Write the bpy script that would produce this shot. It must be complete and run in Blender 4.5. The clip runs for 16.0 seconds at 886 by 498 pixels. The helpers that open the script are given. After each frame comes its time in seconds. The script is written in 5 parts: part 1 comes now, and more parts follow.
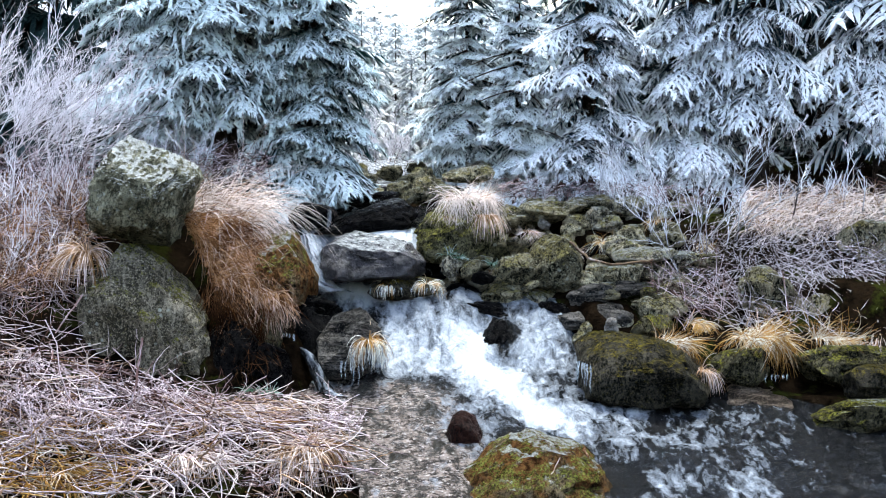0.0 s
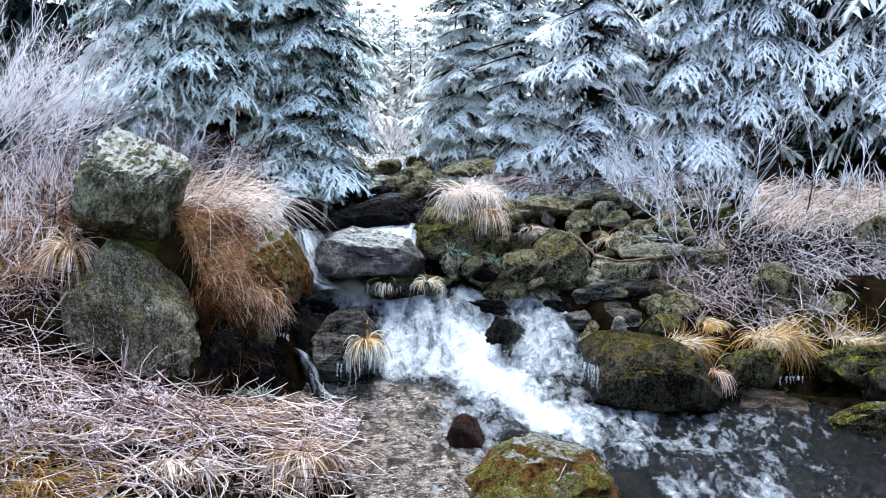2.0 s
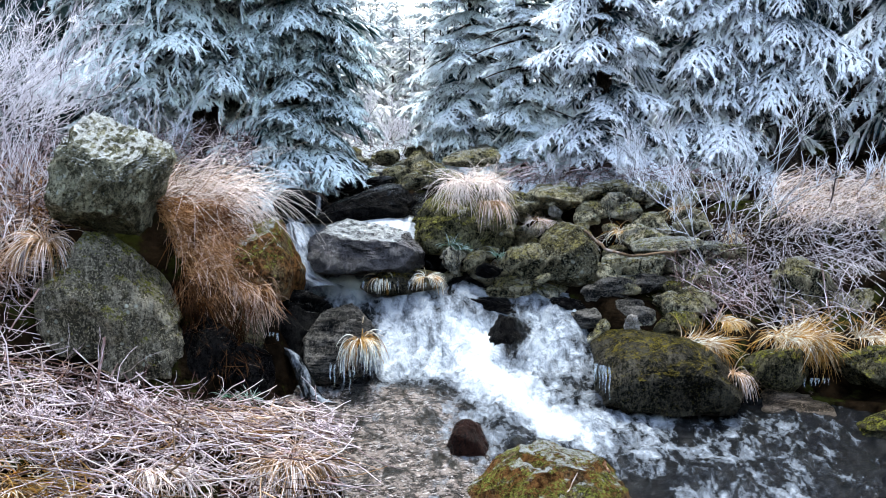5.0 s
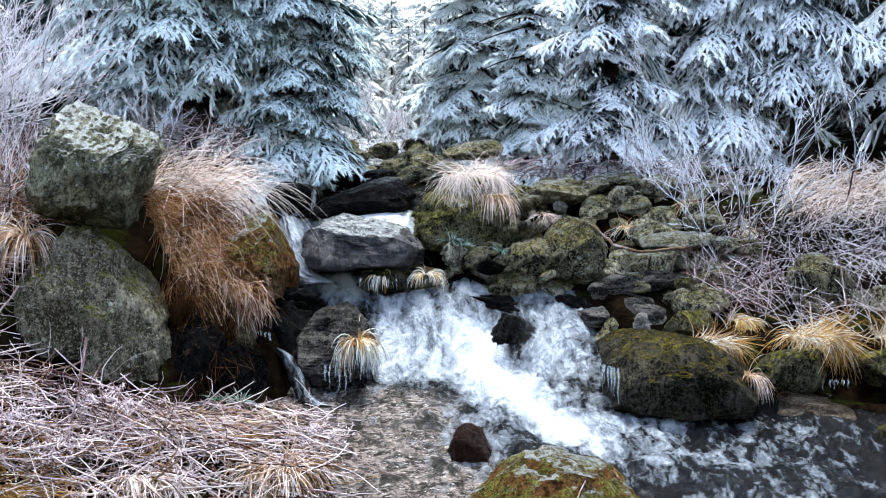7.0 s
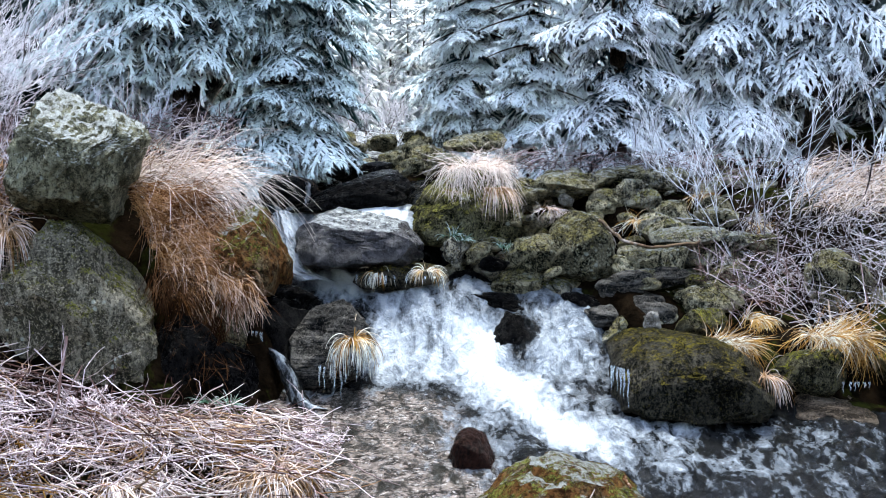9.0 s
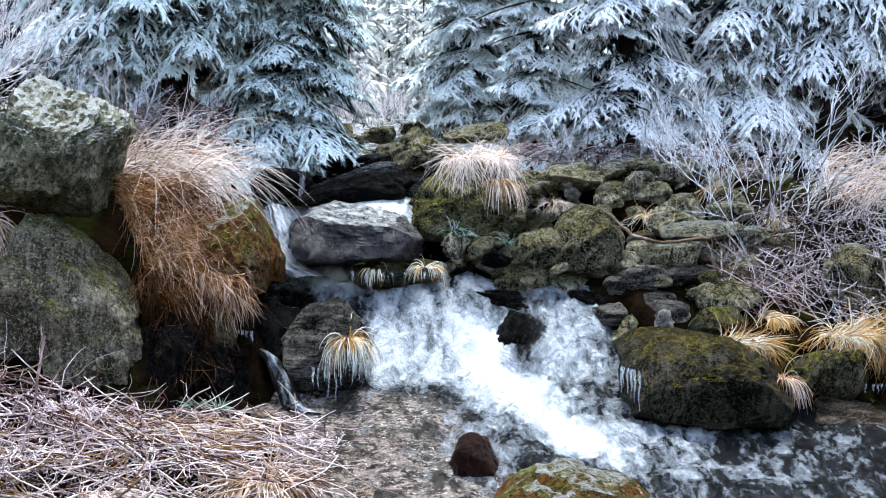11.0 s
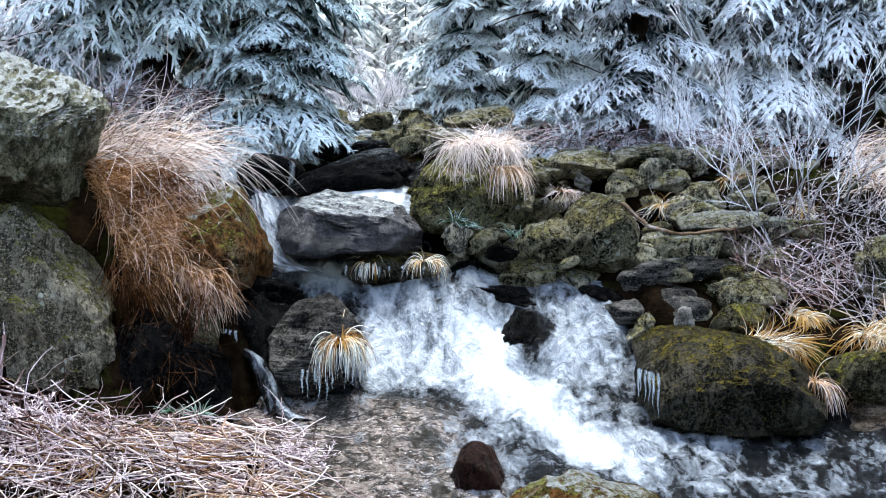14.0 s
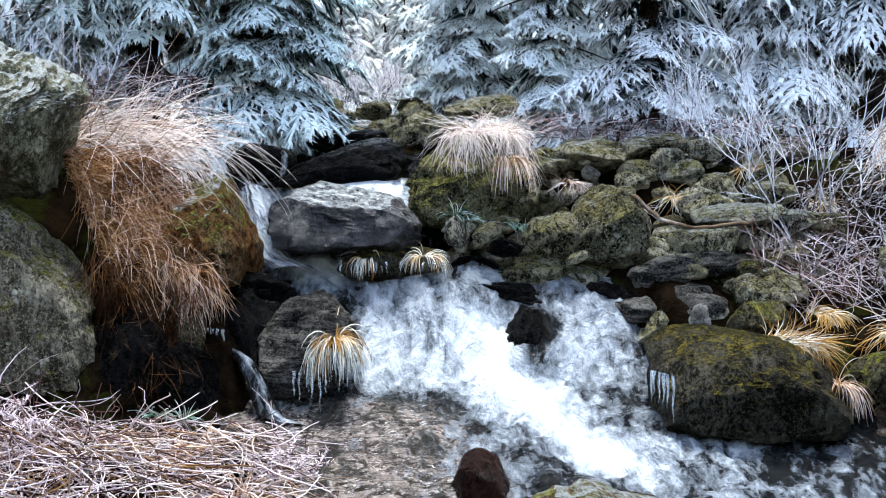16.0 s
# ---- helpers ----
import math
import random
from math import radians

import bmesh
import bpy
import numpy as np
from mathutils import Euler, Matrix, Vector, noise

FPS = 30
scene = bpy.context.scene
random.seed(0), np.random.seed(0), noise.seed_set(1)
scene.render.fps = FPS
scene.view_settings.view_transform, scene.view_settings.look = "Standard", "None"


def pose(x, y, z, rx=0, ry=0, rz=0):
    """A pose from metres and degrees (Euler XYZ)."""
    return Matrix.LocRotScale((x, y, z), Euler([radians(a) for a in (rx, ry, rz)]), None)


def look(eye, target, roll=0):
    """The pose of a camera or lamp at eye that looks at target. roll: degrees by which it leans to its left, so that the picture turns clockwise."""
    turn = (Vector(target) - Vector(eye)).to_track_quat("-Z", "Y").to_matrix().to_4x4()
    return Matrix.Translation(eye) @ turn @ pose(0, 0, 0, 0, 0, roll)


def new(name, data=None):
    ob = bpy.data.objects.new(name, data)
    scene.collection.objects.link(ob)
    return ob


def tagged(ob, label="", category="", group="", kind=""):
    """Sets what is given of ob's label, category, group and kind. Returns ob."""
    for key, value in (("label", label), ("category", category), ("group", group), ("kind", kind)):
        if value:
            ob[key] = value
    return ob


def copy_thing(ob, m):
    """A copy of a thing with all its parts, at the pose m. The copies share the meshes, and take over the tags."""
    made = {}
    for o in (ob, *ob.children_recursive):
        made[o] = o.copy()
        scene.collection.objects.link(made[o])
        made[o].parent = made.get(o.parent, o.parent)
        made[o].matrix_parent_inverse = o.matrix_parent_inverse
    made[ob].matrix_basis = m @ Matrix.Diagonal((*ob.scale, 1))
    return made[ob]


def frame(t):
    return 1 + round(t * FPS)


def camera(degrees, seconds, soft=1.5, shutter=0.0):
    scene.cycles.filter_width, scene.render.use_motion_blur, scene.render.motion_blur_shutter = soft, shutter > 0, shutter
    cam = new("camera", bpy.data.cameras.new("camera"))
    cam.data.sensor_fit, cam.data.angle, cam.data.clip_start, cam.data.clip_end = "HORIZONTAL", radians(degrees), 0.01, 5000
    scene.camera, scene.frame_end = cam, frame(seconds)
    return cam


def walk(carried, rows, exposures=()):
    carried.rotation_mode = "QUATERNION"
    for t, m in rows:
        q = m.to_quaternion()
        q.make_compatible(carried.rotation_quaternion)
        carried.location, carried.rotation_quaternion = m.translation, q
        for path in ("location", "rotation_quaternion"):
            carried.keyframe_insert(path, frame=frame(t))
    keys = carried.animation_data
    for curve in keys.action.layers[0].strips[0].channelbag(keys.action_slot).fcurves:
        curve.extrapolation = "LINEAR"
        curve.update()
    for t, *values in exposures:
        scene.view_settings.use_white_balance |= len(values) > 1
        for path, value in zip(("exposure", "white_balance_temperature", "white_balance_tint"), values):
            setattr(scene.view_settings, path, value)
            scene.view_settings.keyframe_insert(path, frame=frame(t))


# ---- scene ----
# A slow flight up a frozen mountain brook towards frosted spruces.
cam = camera(28.0, 16.0, soft=1.0)
TILT = -4.0
ROWS = [
    (0.0, 0.0128, -16.6575, 2.3690),
    (2.0, 0.0096, -15.9931, 2.2868),
    (4.0, 0.0064, -15.3288, 2.2045),
    (6.0, 0.0032, -14.6644, 2.1223),
    (8.0, -0.0000, -14.0000, 2.0400),
    (10.0, -0.0032, -13.3356, 1.9577),
    (12.0, -0.0064, -12.6712, 1.8755),
    (14.0, -0.0096, -12.0069, 1.7932),
    (16.0, -0.0128, -11.3425, 1.7110),
]
walk(cam, [(t, pose(x, y, z, 90 + TILT, 0, 0)) for t, x, y, z in ROWS], exposures=[(0.0, 3.06, 8300, 12), (16.0, 3.06, 8300, 12)])

# ---- sky and sun: a veiled winter sun high up the valley ----
world = bpy.data.worlds.new("winter_sky")
scene.world = world
world.use_nodes = True
wn = world.node_tree
sky = wn.nodes.new("ShaderNodeTexSky")
sky.sky_type = "NISHITA"
sky.sun_disc = False
sky.sun_elevation = radians(75)
sky.sun_rotation = radians(4)
sky.air_density = 1.0
sky.dust_density = 0.8
wn.nodes["Background"].inputs["Strength"].default_value = 0.105
wn.links.new(sky.outputs["Color"], wn.nodes["Background"].inputs["Color"])

sun = new("sun", bpy.data.lights.new("sun", "SUN"))
sun.data.energy = 1.2
sun.data.angle = radians(18)
sun.data.color = (0.68, 0.85, 1.0)
sun.matrix_world = look((0, 0, 30), (-1.0, -14, 30 - 14 * math.tan(radians(75))))

# ---- materials ----
class Nodes:
    """A few short ways to wire a node material."""

    def __init__(self, name):
        self.mat = bpy.data.materials.new(name)
        self.mat.use_nodes = True
        self.tree = self.mat.node_tree
        self.bsdf = self.tree.nodes["Principled BSDF"]
        self.out = self.tree.nodes["Material Output"]
        self.place = self.tree.nodes.new("ShaderNodeNewGeometry").outputs["Position"]
        self.normal = self.place.node.outputs["Normal"]
        self.geometry = self.place.node

    def own_grain(self):
        """Shifts the patterns from object to object, so that none runs on from one stone into the next."""
        n = self.tree.nodes.new("ShaderNodeVectorMath")
        n.operation = "MULTIPLY_ADD"
        self.tree.links.new(self.tree.nodes.new("ShaderNodeObjectInfo").outputs["Location"], n.inputs[0])
        n.inputs[1].default_value = (7.3, 5.1, 6.7)
        self.tree.links.new(self.place, n.inputs[2])
        self.place = n.outputs["Vector"]

    def put(self, socket, value):
        if isinstance(value, bpy.types.NodeSocket):
            self.tree.links.new(value, socket)
        else:
            socket.default_value = (*value, 1.0) if isinstance(value, tuple) and len(value) == 3 and socket.type == "RGBA" else value

    def noise(self, scale, detail=4.0, rough=0.6, stretch=None, warp=0.0, turn=None):
        n = self.tree.nodes.new("ShaderNodeTexNoise")
        v = self.place
        if stretch:
            m = self.tree.nodes.new("ShaderNodeMapping")
            m.inputs["Scale"].default_value = stretch
            if turn:
                m.inputs["Rotation"].default_value = [radians(q) for q in turn]
            self.tree.links.new(v, m.inputs["Vector"])
            v = m.outputs["Vector"]
        self.tree.links.new(v, n.inputs["Vector"])
        n.inputs["Scale"].default_value, n.inputs["Detail"].default_value, n.inputs["Roughness"].default_value = scale, detail, rough
        n.inputs["Distortion"].default_value = warp
        return n.outputs["Fac"]

    def cells(self, scale, feature="F1"):
        n = self.tree.nodes.new("ShaderNodeTexVoronoi")
        n.feature = feature
        self.tree.links.new(self.place, n.inputs["Vector"])
        n.inputs["Scale"].default_value = scale
        return n.outputs["Distance"]

    def steps(self, value, low, high, a=0.0, b=1.0):
        n = self.tree.nodes.new("ShaderNodeMapRange")
        n.interpolation_type = "SMOOTHSTEP"
        self.put(n.inputs["Value"], value)
        for key, v in (("From Min", low), ("From Max", high), ("To Min", a), ("To Max", b)):
            n.inputs[key].default_value = v
        return n.outputs["Result"]

    def sum(self, a, b, op="ADD"):
        n = self.tree.nodes.new("ShaderNodeMath")
        n.operation = op
        self.put(n.inputs[0], a)
        self.put(n.inputs[1], b)
        return n.outputs[0]

    def mix(self, factor, a, b):
        n = self.tree.nodes.new("ShaderNodeMix")
        n.data_type = "RGBA"
        self.put(n.inputs["Factor"], factor)
        self.put(n.inputs["A"], a)
        self.put(n.inputs["B"], b)
        return n.outputs["Result"]

    def scale(self, color, factor):
        n = self.tree.nodes.new("ShaderNodeVectorMath")
        n.operation = "SCALE"
        self.put(n.inputs[0], color)
        self.put(n.inputs["Scale"], factor)
        return n.outputs["Vector"]

    def up(self):
        n = self.tree.nodes.new("ShaderNodeSeparateXYZ")
        self.tree.links.new(self.normal, n.inputs[0])
        return n.outputs["Z"]

    def attribute(self, name):
        n = self.tree.nodes.new("ShaderNodeAttribute")
        n.attribute_name = name
        return n.outputs["Fac"]

    def island(self):
        return self.geometry.outputs["Random Per Island"]

    def one(self):
        return self.tree.nodes.new("ShaderNodeObjectInfo").outputs["Random"]

    def bump(self, height, strength, distance=0.02, under=None):
        n = self.tree.nodes.new("ShaderNodeBump")
        n.inputs["Strength"].default_value, n.inputs["Distance"].default_value = strength, distance
        self.put(n.inputs["Height"], height)
        if under is not None:
            self.tree.links.new(under, n.inputs["Normal"])
        return n.outputs["Normal"]

    def done(self, color, rough=0.8, normal=None, spec=0.4):
        self.put(self.bsdf.inputs["Base Color"], color)
        self.put(self.bsdf.inputs["Roughness"], rough)
        self.put(self.bsdf.inputs["Specular IOR Level"], spec)
        if normal is not None:
            self.put(self.bsdf.inputs["Normal"], normal)
        return self.mat


def rock_material(name, dark, light, moss=0.0, lichen=0.0, frost=0.0, wet=0.0, mosscolor=(0.11, 0.11, 0.02), rust=0.0, strata=False, sheen=0.0, vary=0.1, crisp=1.0, relief=0.085, speck=0.5):
    n = Nodes(name)
    n.own_grain()
    big = n.noise(2.6, 6, 0.7, warp=0.8)
    fine = n.noise(20, 8, 0.85)
    grit = n.noise(75, 4, 0.85)
    seam = n.noise(4.0, 8, 0.75, stretch=(0.5, 0.5, 4.0) if strata else (2.2, 1.0, 0.8), warp=1.2, turn=(0, -32, 0) if strata else (0, 38, 15))
    chips = n.sum(n.cells(6.0), n.sum(n.cells(17.0), 0.5, "MULTIPLY"))
    # crisp patches: pale worn faces against dark hollows
    tone = n.sum(n.sum(n.sum(big, 0.8, "MULTIPLY"), n.sum(seam, 1.2, "MULTIPLY")), n.sum(n.sum(fine, 1.2, "MULTIPLY"), n.sum(grit, 0.8, "MULTIPLY")))
    worn = n.steps(tone, 2.0 - 0.12 / crisp, 2.0 + 0.12 / crisp)
    color = n.mix(n.steps(n.sum(seam, n.sum(grit, 0.25, "MULTIPLY")), 0.58, 0.70) if strata else worn, dark, light)
    color = n.mix(n.sum(n.steps(tone, 2.10, 2.35), 0.6, "MULTIPLY"), color, tuple(min(0.6, 1.9 * c) for c in light))
    color = n.scale(color, n.steps(n.one(), 0.0, 1.0, 1.0 - vary, 1.0 + vary))
    color = n.scale(color, n.steps(n.noise(1.7, 3, 0.6, warp=0.6), 0.36, 0.62, 0.55, 1.35))
    color = n.mix(n.steps(n.noise(52, 4, 0.85), 0.545, 0.58, 0.0, speck), color, tuple(min(0.55, 2.2 * c) for c in light))
    grime = n.steps(n.noise(44, 4, 0.85), 0.455, 0.42, 0.0, 0.75)
    color = n.mix(grime, color, tuple(0.45 * c for c in dark))
    # convex edges paled in the colour, as worn and as catching light
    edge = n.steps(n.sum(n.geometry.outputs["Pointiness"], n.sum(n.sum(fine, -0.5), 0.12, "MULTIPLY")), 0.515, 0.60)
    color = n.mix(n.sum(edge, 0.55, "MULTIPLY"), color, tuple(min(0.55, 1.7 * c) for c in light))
    crack = n.steps(n.cells(3.3, "DISTANCE_TO_EDGE"), 0.0, 0.035, 1.0, 0.0)
    crack = n.sum(crack, n.steps(n.noise(3.4, 3, 0.6), 0.60, 0.70), "MULTIPLY")
    color = n.mix(crack, color, tuple(0.3 * c for c in dark))
    if rust:
        color = n.mix(n.steps(n.noise(3.1, 5, 0.7, warp=0.4), 0.62 - 0.3 * rust, 0.74 - 0.2 * rust), color, n.mix(n.steps(fine, 0.42, 0.58), (0.035, 0.014, 0.006), (0.24, 0.105, 0.04)))
    height = n.sum(n.sum(n.sum(seam, 1.2, "MULTIPLY"), n.sum(fine, 0.8, "MULTIPLY")), n.sum(crack, -0.5, "MULTIPLY"))
    height = n.sum(height, n.sum(chips, -0.9, "MULTIPLY"))
    rough = n.steps(fine, 0.3, 0.7, 0.75, 0.95) if not wet else n.steps(n.sum(fine, big), 0.75, 1.25, 0.55 - 0.4 * wet, 0.75 - 0.35 * wet)
    if moss:
        m = n.sum(n.sum(n.noise(3.6, 7, 0.8, warp=0.5), n.sum(n.up(), 0.42, "MULTIPLY")), n.sum(fine, 0.3, "MULTIPLY"))
        m = n.sum(n.steps(m, 1.01 - 0.3 * moss, 1.09 - 0.3 * moss), n.steps(n.noise(36, 5, 0.85), 0.45, 0.54), "MULTIPLY")
        tint = n.mix(n.steps(n.sum(n.noise(55, 4, 0.85), n.noise(7, 5, 0.8)), 0.90, 1.12), tuple(0.15 * c for c in mosscolor), tuple(1.9 * c for c in mosscolor))
        color = n.mix(m, color, tint)
        tufts = n.sum(n.steps(n.noise(44, 4, 0.85), 0.57, 0.63), n.steps(m, 0.0, 0.4, 0.25, 1.0), "MULTIPLY")
        color = n.mix(n.sum(tufts, 0.7, "MULTIPLY"), color, tuple(min(0.5, 2.8 * c) for c in mosscolor))
        height = n.sum(height, n.sum(n.sum(m, n.noise(50, 4, 0.8), "MULTIPLY"), 0.9, "MULTIPLY"))
    if lichen:
        spots = n.sum(n.cells(13), n.sum(n.noise(30, 4, 0.7), 0.35, "MULTIPLY"))
        patch = n.steps(n.noise(2.6, 4, 0.6), 0.48, 0.58)
        s = n.sum(n.steps(spots, 0.42, 0.36), n.sum(patch, lichen, "MULTIPLY"), "MULTIPLY")
        color = n.mix(s, color, (0.44, 0.48, 0.42))
    if frost:
        f = n.sum(n.sum(n.up(), 0.8, "MULTIPLY"), n.sum(n.noise(16, 8, 0.85), 1.0, "MULTIPLY"))
        f = n.steps(f, 1.36 - 0.4 * frost, 1.50 - 0.36 * frost)
        color = n.mix(n.sum(f, 0.85, "MULTIPLY"), color, n.mix(n.steps(grit, 0.4, 0.6), (0.42, 0.44, 0.42), (0.80, 0.83, 0.83)))
        height = n.sum(height, n.sum(f, 0.5, "MULTIPLY"))
    return n.done(color, rough, n.bump(height, 1.0, relief), sheen or (0.07 if wet else 0.01))


def stem_material(name, base, tip, frost=0.5, frostcolor=(0.78, 0.74, 0.76), bare=0.26):
    """Dead stalks: straw colour that differs from blade to blade, with rime along them."""
    n = Nodes(name)
    color = n.mix(n.island(), tuple(0.55 * c for c in base), tip)
    color = n.mix(n.steps(n.noise(3.0, 4, 0.7), 0.38, 0.62), color, tuple(0.35 * c for c in base))
    f = n.sum(n.sum(n.attribute("frost"), frost, "MULTIPLY"), n.sum(n.noise(9, 4, 0.7), 0.55, "MULTIPLY"))
    f = n.sum(n.steps(f, 0.38, 0.70), n.steps(n.island(), bare - 0.14, bare + 0.14), "MULTIPLY")
    color = n.mix(f, color, frostcolor)
    return n.done(color, 0.85, None, 0.02)


def needle_material(name, green, frostcolor, level, through_light=0.15):
    """Spruce needles: green below, rime where the shoots carry it."""
    n = Nodes(name)
    f = n.sum(n.sum(n.attribute("frost"), level, "MULTIPLY"), n.sum(n.sum(n.noise(2.3, 4, 0.65), -0.5), 0.7, "MULTIPLY"))
    f = n.sum(f, n.sum(n.sum(n.noise(26, 4, 0.8), -0.5), 0.7, "MULTIPLY"))
    f = n.steps(f, 0.18, 0.82)
    leaf = n.mix(n.steps(n.noise(5, 3, 0.6), 0.35, 0.65), green, tuple(1.7 * c for c in green))
    color = n.mix(f, leaf, frostcolor)
    mat = n.done(color, 0.75, None, 0.02)
    glow = n.tree.nodes.new("ShaderNodeBsdfTranslucent")
    n.tree.links.new(color, glow.inputs["Color"])
    both = n.tree.nodes.new("ShaderNodeMixShader")
    both.inputs["Fac"].default_value = through_light
    n.tree.links.new(n.bsdf.outputs["BSDF"], both.inputs[1])
    n.tree.links.new(glow.outputs["BSDF"], both.inputs[2])
    n.tree.links.new(both.outputs["Shader"], n.out.inputs["Surface"])
    return mat


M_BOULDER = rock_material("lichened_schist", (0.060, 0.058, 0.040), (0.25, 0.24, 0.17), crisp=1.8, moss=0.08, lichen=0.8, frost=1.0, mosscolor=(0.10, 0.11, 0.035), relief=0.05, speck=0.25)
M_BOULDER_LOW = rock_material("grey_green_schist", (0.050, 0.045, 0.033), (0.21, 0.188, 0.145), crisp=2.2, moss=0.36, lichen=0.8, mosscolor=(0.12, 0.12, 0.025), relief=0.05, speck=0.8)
# the frost value here pales the tops as painted highlights
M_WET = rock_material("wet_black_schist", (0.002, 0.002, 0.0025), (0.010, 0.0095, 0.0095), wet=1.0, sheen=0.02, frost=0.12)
# frost value puts the sky's sheen on the wet top into the colour
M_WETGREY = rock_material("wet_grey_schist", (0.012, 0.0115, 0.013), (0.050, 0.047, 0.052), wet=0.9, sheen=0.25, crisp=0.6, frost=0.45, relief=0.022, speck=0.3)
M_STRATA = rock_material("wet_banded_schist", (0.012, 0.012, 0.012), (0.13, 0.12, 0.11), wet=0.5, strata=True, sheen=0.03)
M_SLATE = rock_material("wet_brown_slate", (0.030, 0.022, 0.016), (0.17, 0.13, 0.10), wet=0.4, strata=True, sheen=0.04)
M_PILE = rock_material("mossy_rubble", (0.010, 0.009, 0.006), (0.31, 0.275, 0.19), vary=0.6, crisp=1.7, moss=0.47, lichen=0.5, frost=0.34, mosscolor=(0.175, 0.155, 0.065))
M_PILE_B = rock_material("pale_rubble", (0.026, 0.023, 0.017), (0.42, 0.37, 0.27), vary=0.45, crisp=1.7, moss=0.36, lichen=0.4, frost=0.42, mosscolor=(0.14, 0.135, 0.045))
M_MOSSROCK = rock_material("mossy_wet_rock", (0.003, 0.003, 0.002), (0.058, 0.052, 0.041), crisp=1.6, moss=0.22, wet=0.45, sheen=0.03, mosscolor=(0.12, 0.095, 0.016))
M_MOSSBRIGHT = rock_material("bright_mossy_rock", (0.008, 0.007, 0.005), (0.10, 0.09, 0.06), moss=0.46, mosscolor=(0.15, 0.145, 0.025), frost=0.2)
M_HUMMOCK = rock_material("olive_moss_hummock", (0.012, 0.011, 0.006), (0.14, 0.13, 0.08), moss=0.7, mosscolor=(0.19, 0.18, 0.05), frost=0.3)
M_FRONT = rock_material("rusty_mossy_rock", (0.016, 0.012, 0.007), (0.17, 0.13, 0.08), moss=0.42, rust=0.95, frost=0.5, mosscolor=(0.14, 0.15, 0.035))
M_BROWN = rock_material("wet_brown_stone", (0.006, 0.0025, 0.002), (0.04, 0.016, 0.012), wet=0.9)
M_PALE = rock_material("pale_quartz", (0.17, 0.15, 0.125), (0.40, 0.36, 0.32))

M_STRAW = stem_material("frosted_straw", (0.46, 0.23, 0.09), (0.70, 0.48, 0.34), 0.55, (0.78, 0.67, 0.65))
M_ARCH = stem_material("arching_pale_grass", (0.55, 0.29, 0.13), (0.88, 0.60, 0.42), 0.46, (0.92, 0.80, 0.75), 0.15)
M_RUST = stem_material("rust_brown_grass", (0.22, 0.07, 0.016), (0.70, 0.37, 0.18), 0.36, (0.82, 0.60, 0.50))
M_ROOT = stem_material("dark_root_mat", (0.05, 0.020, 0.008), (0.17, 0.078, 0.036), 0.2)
M_GOLD = stem_material("golden_sedge", (0.60, 0.27, 0.06), (0.78, 0.48, 0.17), 0.45, (0.80, 0.80, 0.72))
M_RIME = stem_material("rimed_stalks", (0.10, 0.050, 0.045), (0.34, 0.185, 0.16), 0.47, (0.74, 0.62, 0.66), 0.34)
M_TWIG = stem_material("rimed_twigs", (0.06, 0.045, 0.045), (0.18, 0.13, 0.13), 0.74, (0.80, 0.83, 0.90), 0.15)
M_BUSH = stem_material("rimed_bush_twigs", (0.09, 0.055, 0.05), (0.26, 0.18, 0.18), 0.95, (0.86, 0.83, 0.88), 0.15)
M_FERN = stem_material("frosted_fern", (0.08, 0.22, 0.13), (0.16, 0.34, 0.22), 0.35, (0.62, 0.74, 0.68))
M_BRAMBLE = stem_material("grey_brambles", (0.07, 0.045, 0.045), (0.36, 0.25, 0.25), 0.48, (0.80, 0.74, 0.80), 0.2)
M_STICK = stem_material("dead_stick", (0.20, 0.12, 0.07), (0.30, 0.20, 0.13), 0.3)
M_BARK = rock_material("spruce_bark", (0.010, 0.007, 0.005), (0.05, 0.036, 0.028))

M_NEEDLE_LEFT = needle_material("spruce_needles_teal", (0.010, 0.034, 0.034), (0.74, 0.84, 0.85), 1.15)
# less rimed, darker copy of the left needles, with low-lying shade in its tint
M_NEEDLE_LOW = needle_material("spruce_needles_dark_teal", (0.010, 0.036, 0.036), (0.68, 0.79, 0.81), 0.92)
M_NEEDLE_MID = needle_material("spruce_needles_blue", (0.010, 0.036, 0.044), (0.86, 0.93, 0.96), 1.35)
M_NEEDLE_RIGHT = needle_material("spruce_needles_rimed", (0.010, 0.030, 0.042), (0.90, 0.95, 0.99), 1.08)
# rime, plus the valley's haze put into the pale needle colour
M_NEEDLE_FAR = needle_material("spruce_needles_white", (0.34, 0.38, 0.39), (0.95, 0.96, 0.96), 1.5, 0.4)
# needles of the wood behind: the shade in the gaps is their dark colour
M_NEEDLE_SHADE = needle_material("spruce_needles_shaded", (0.006, 0.018, 0.018), (0.14, 0.19, 0.20), 0.5)


def ice_material():
    n = Nodes("clear_ice")
    n.bsdf.inputs["IOR"].default_value = 1.31
    n.bsdf.inputs["Transmission Weight"].default_value = 0.75
    return n.done((0.80, 0.88, 0.92), 0.12, n.bump(n.noise(60, 3, 0.6), 0.4, 0.01), 0.6)


M_ICE = ice_material()


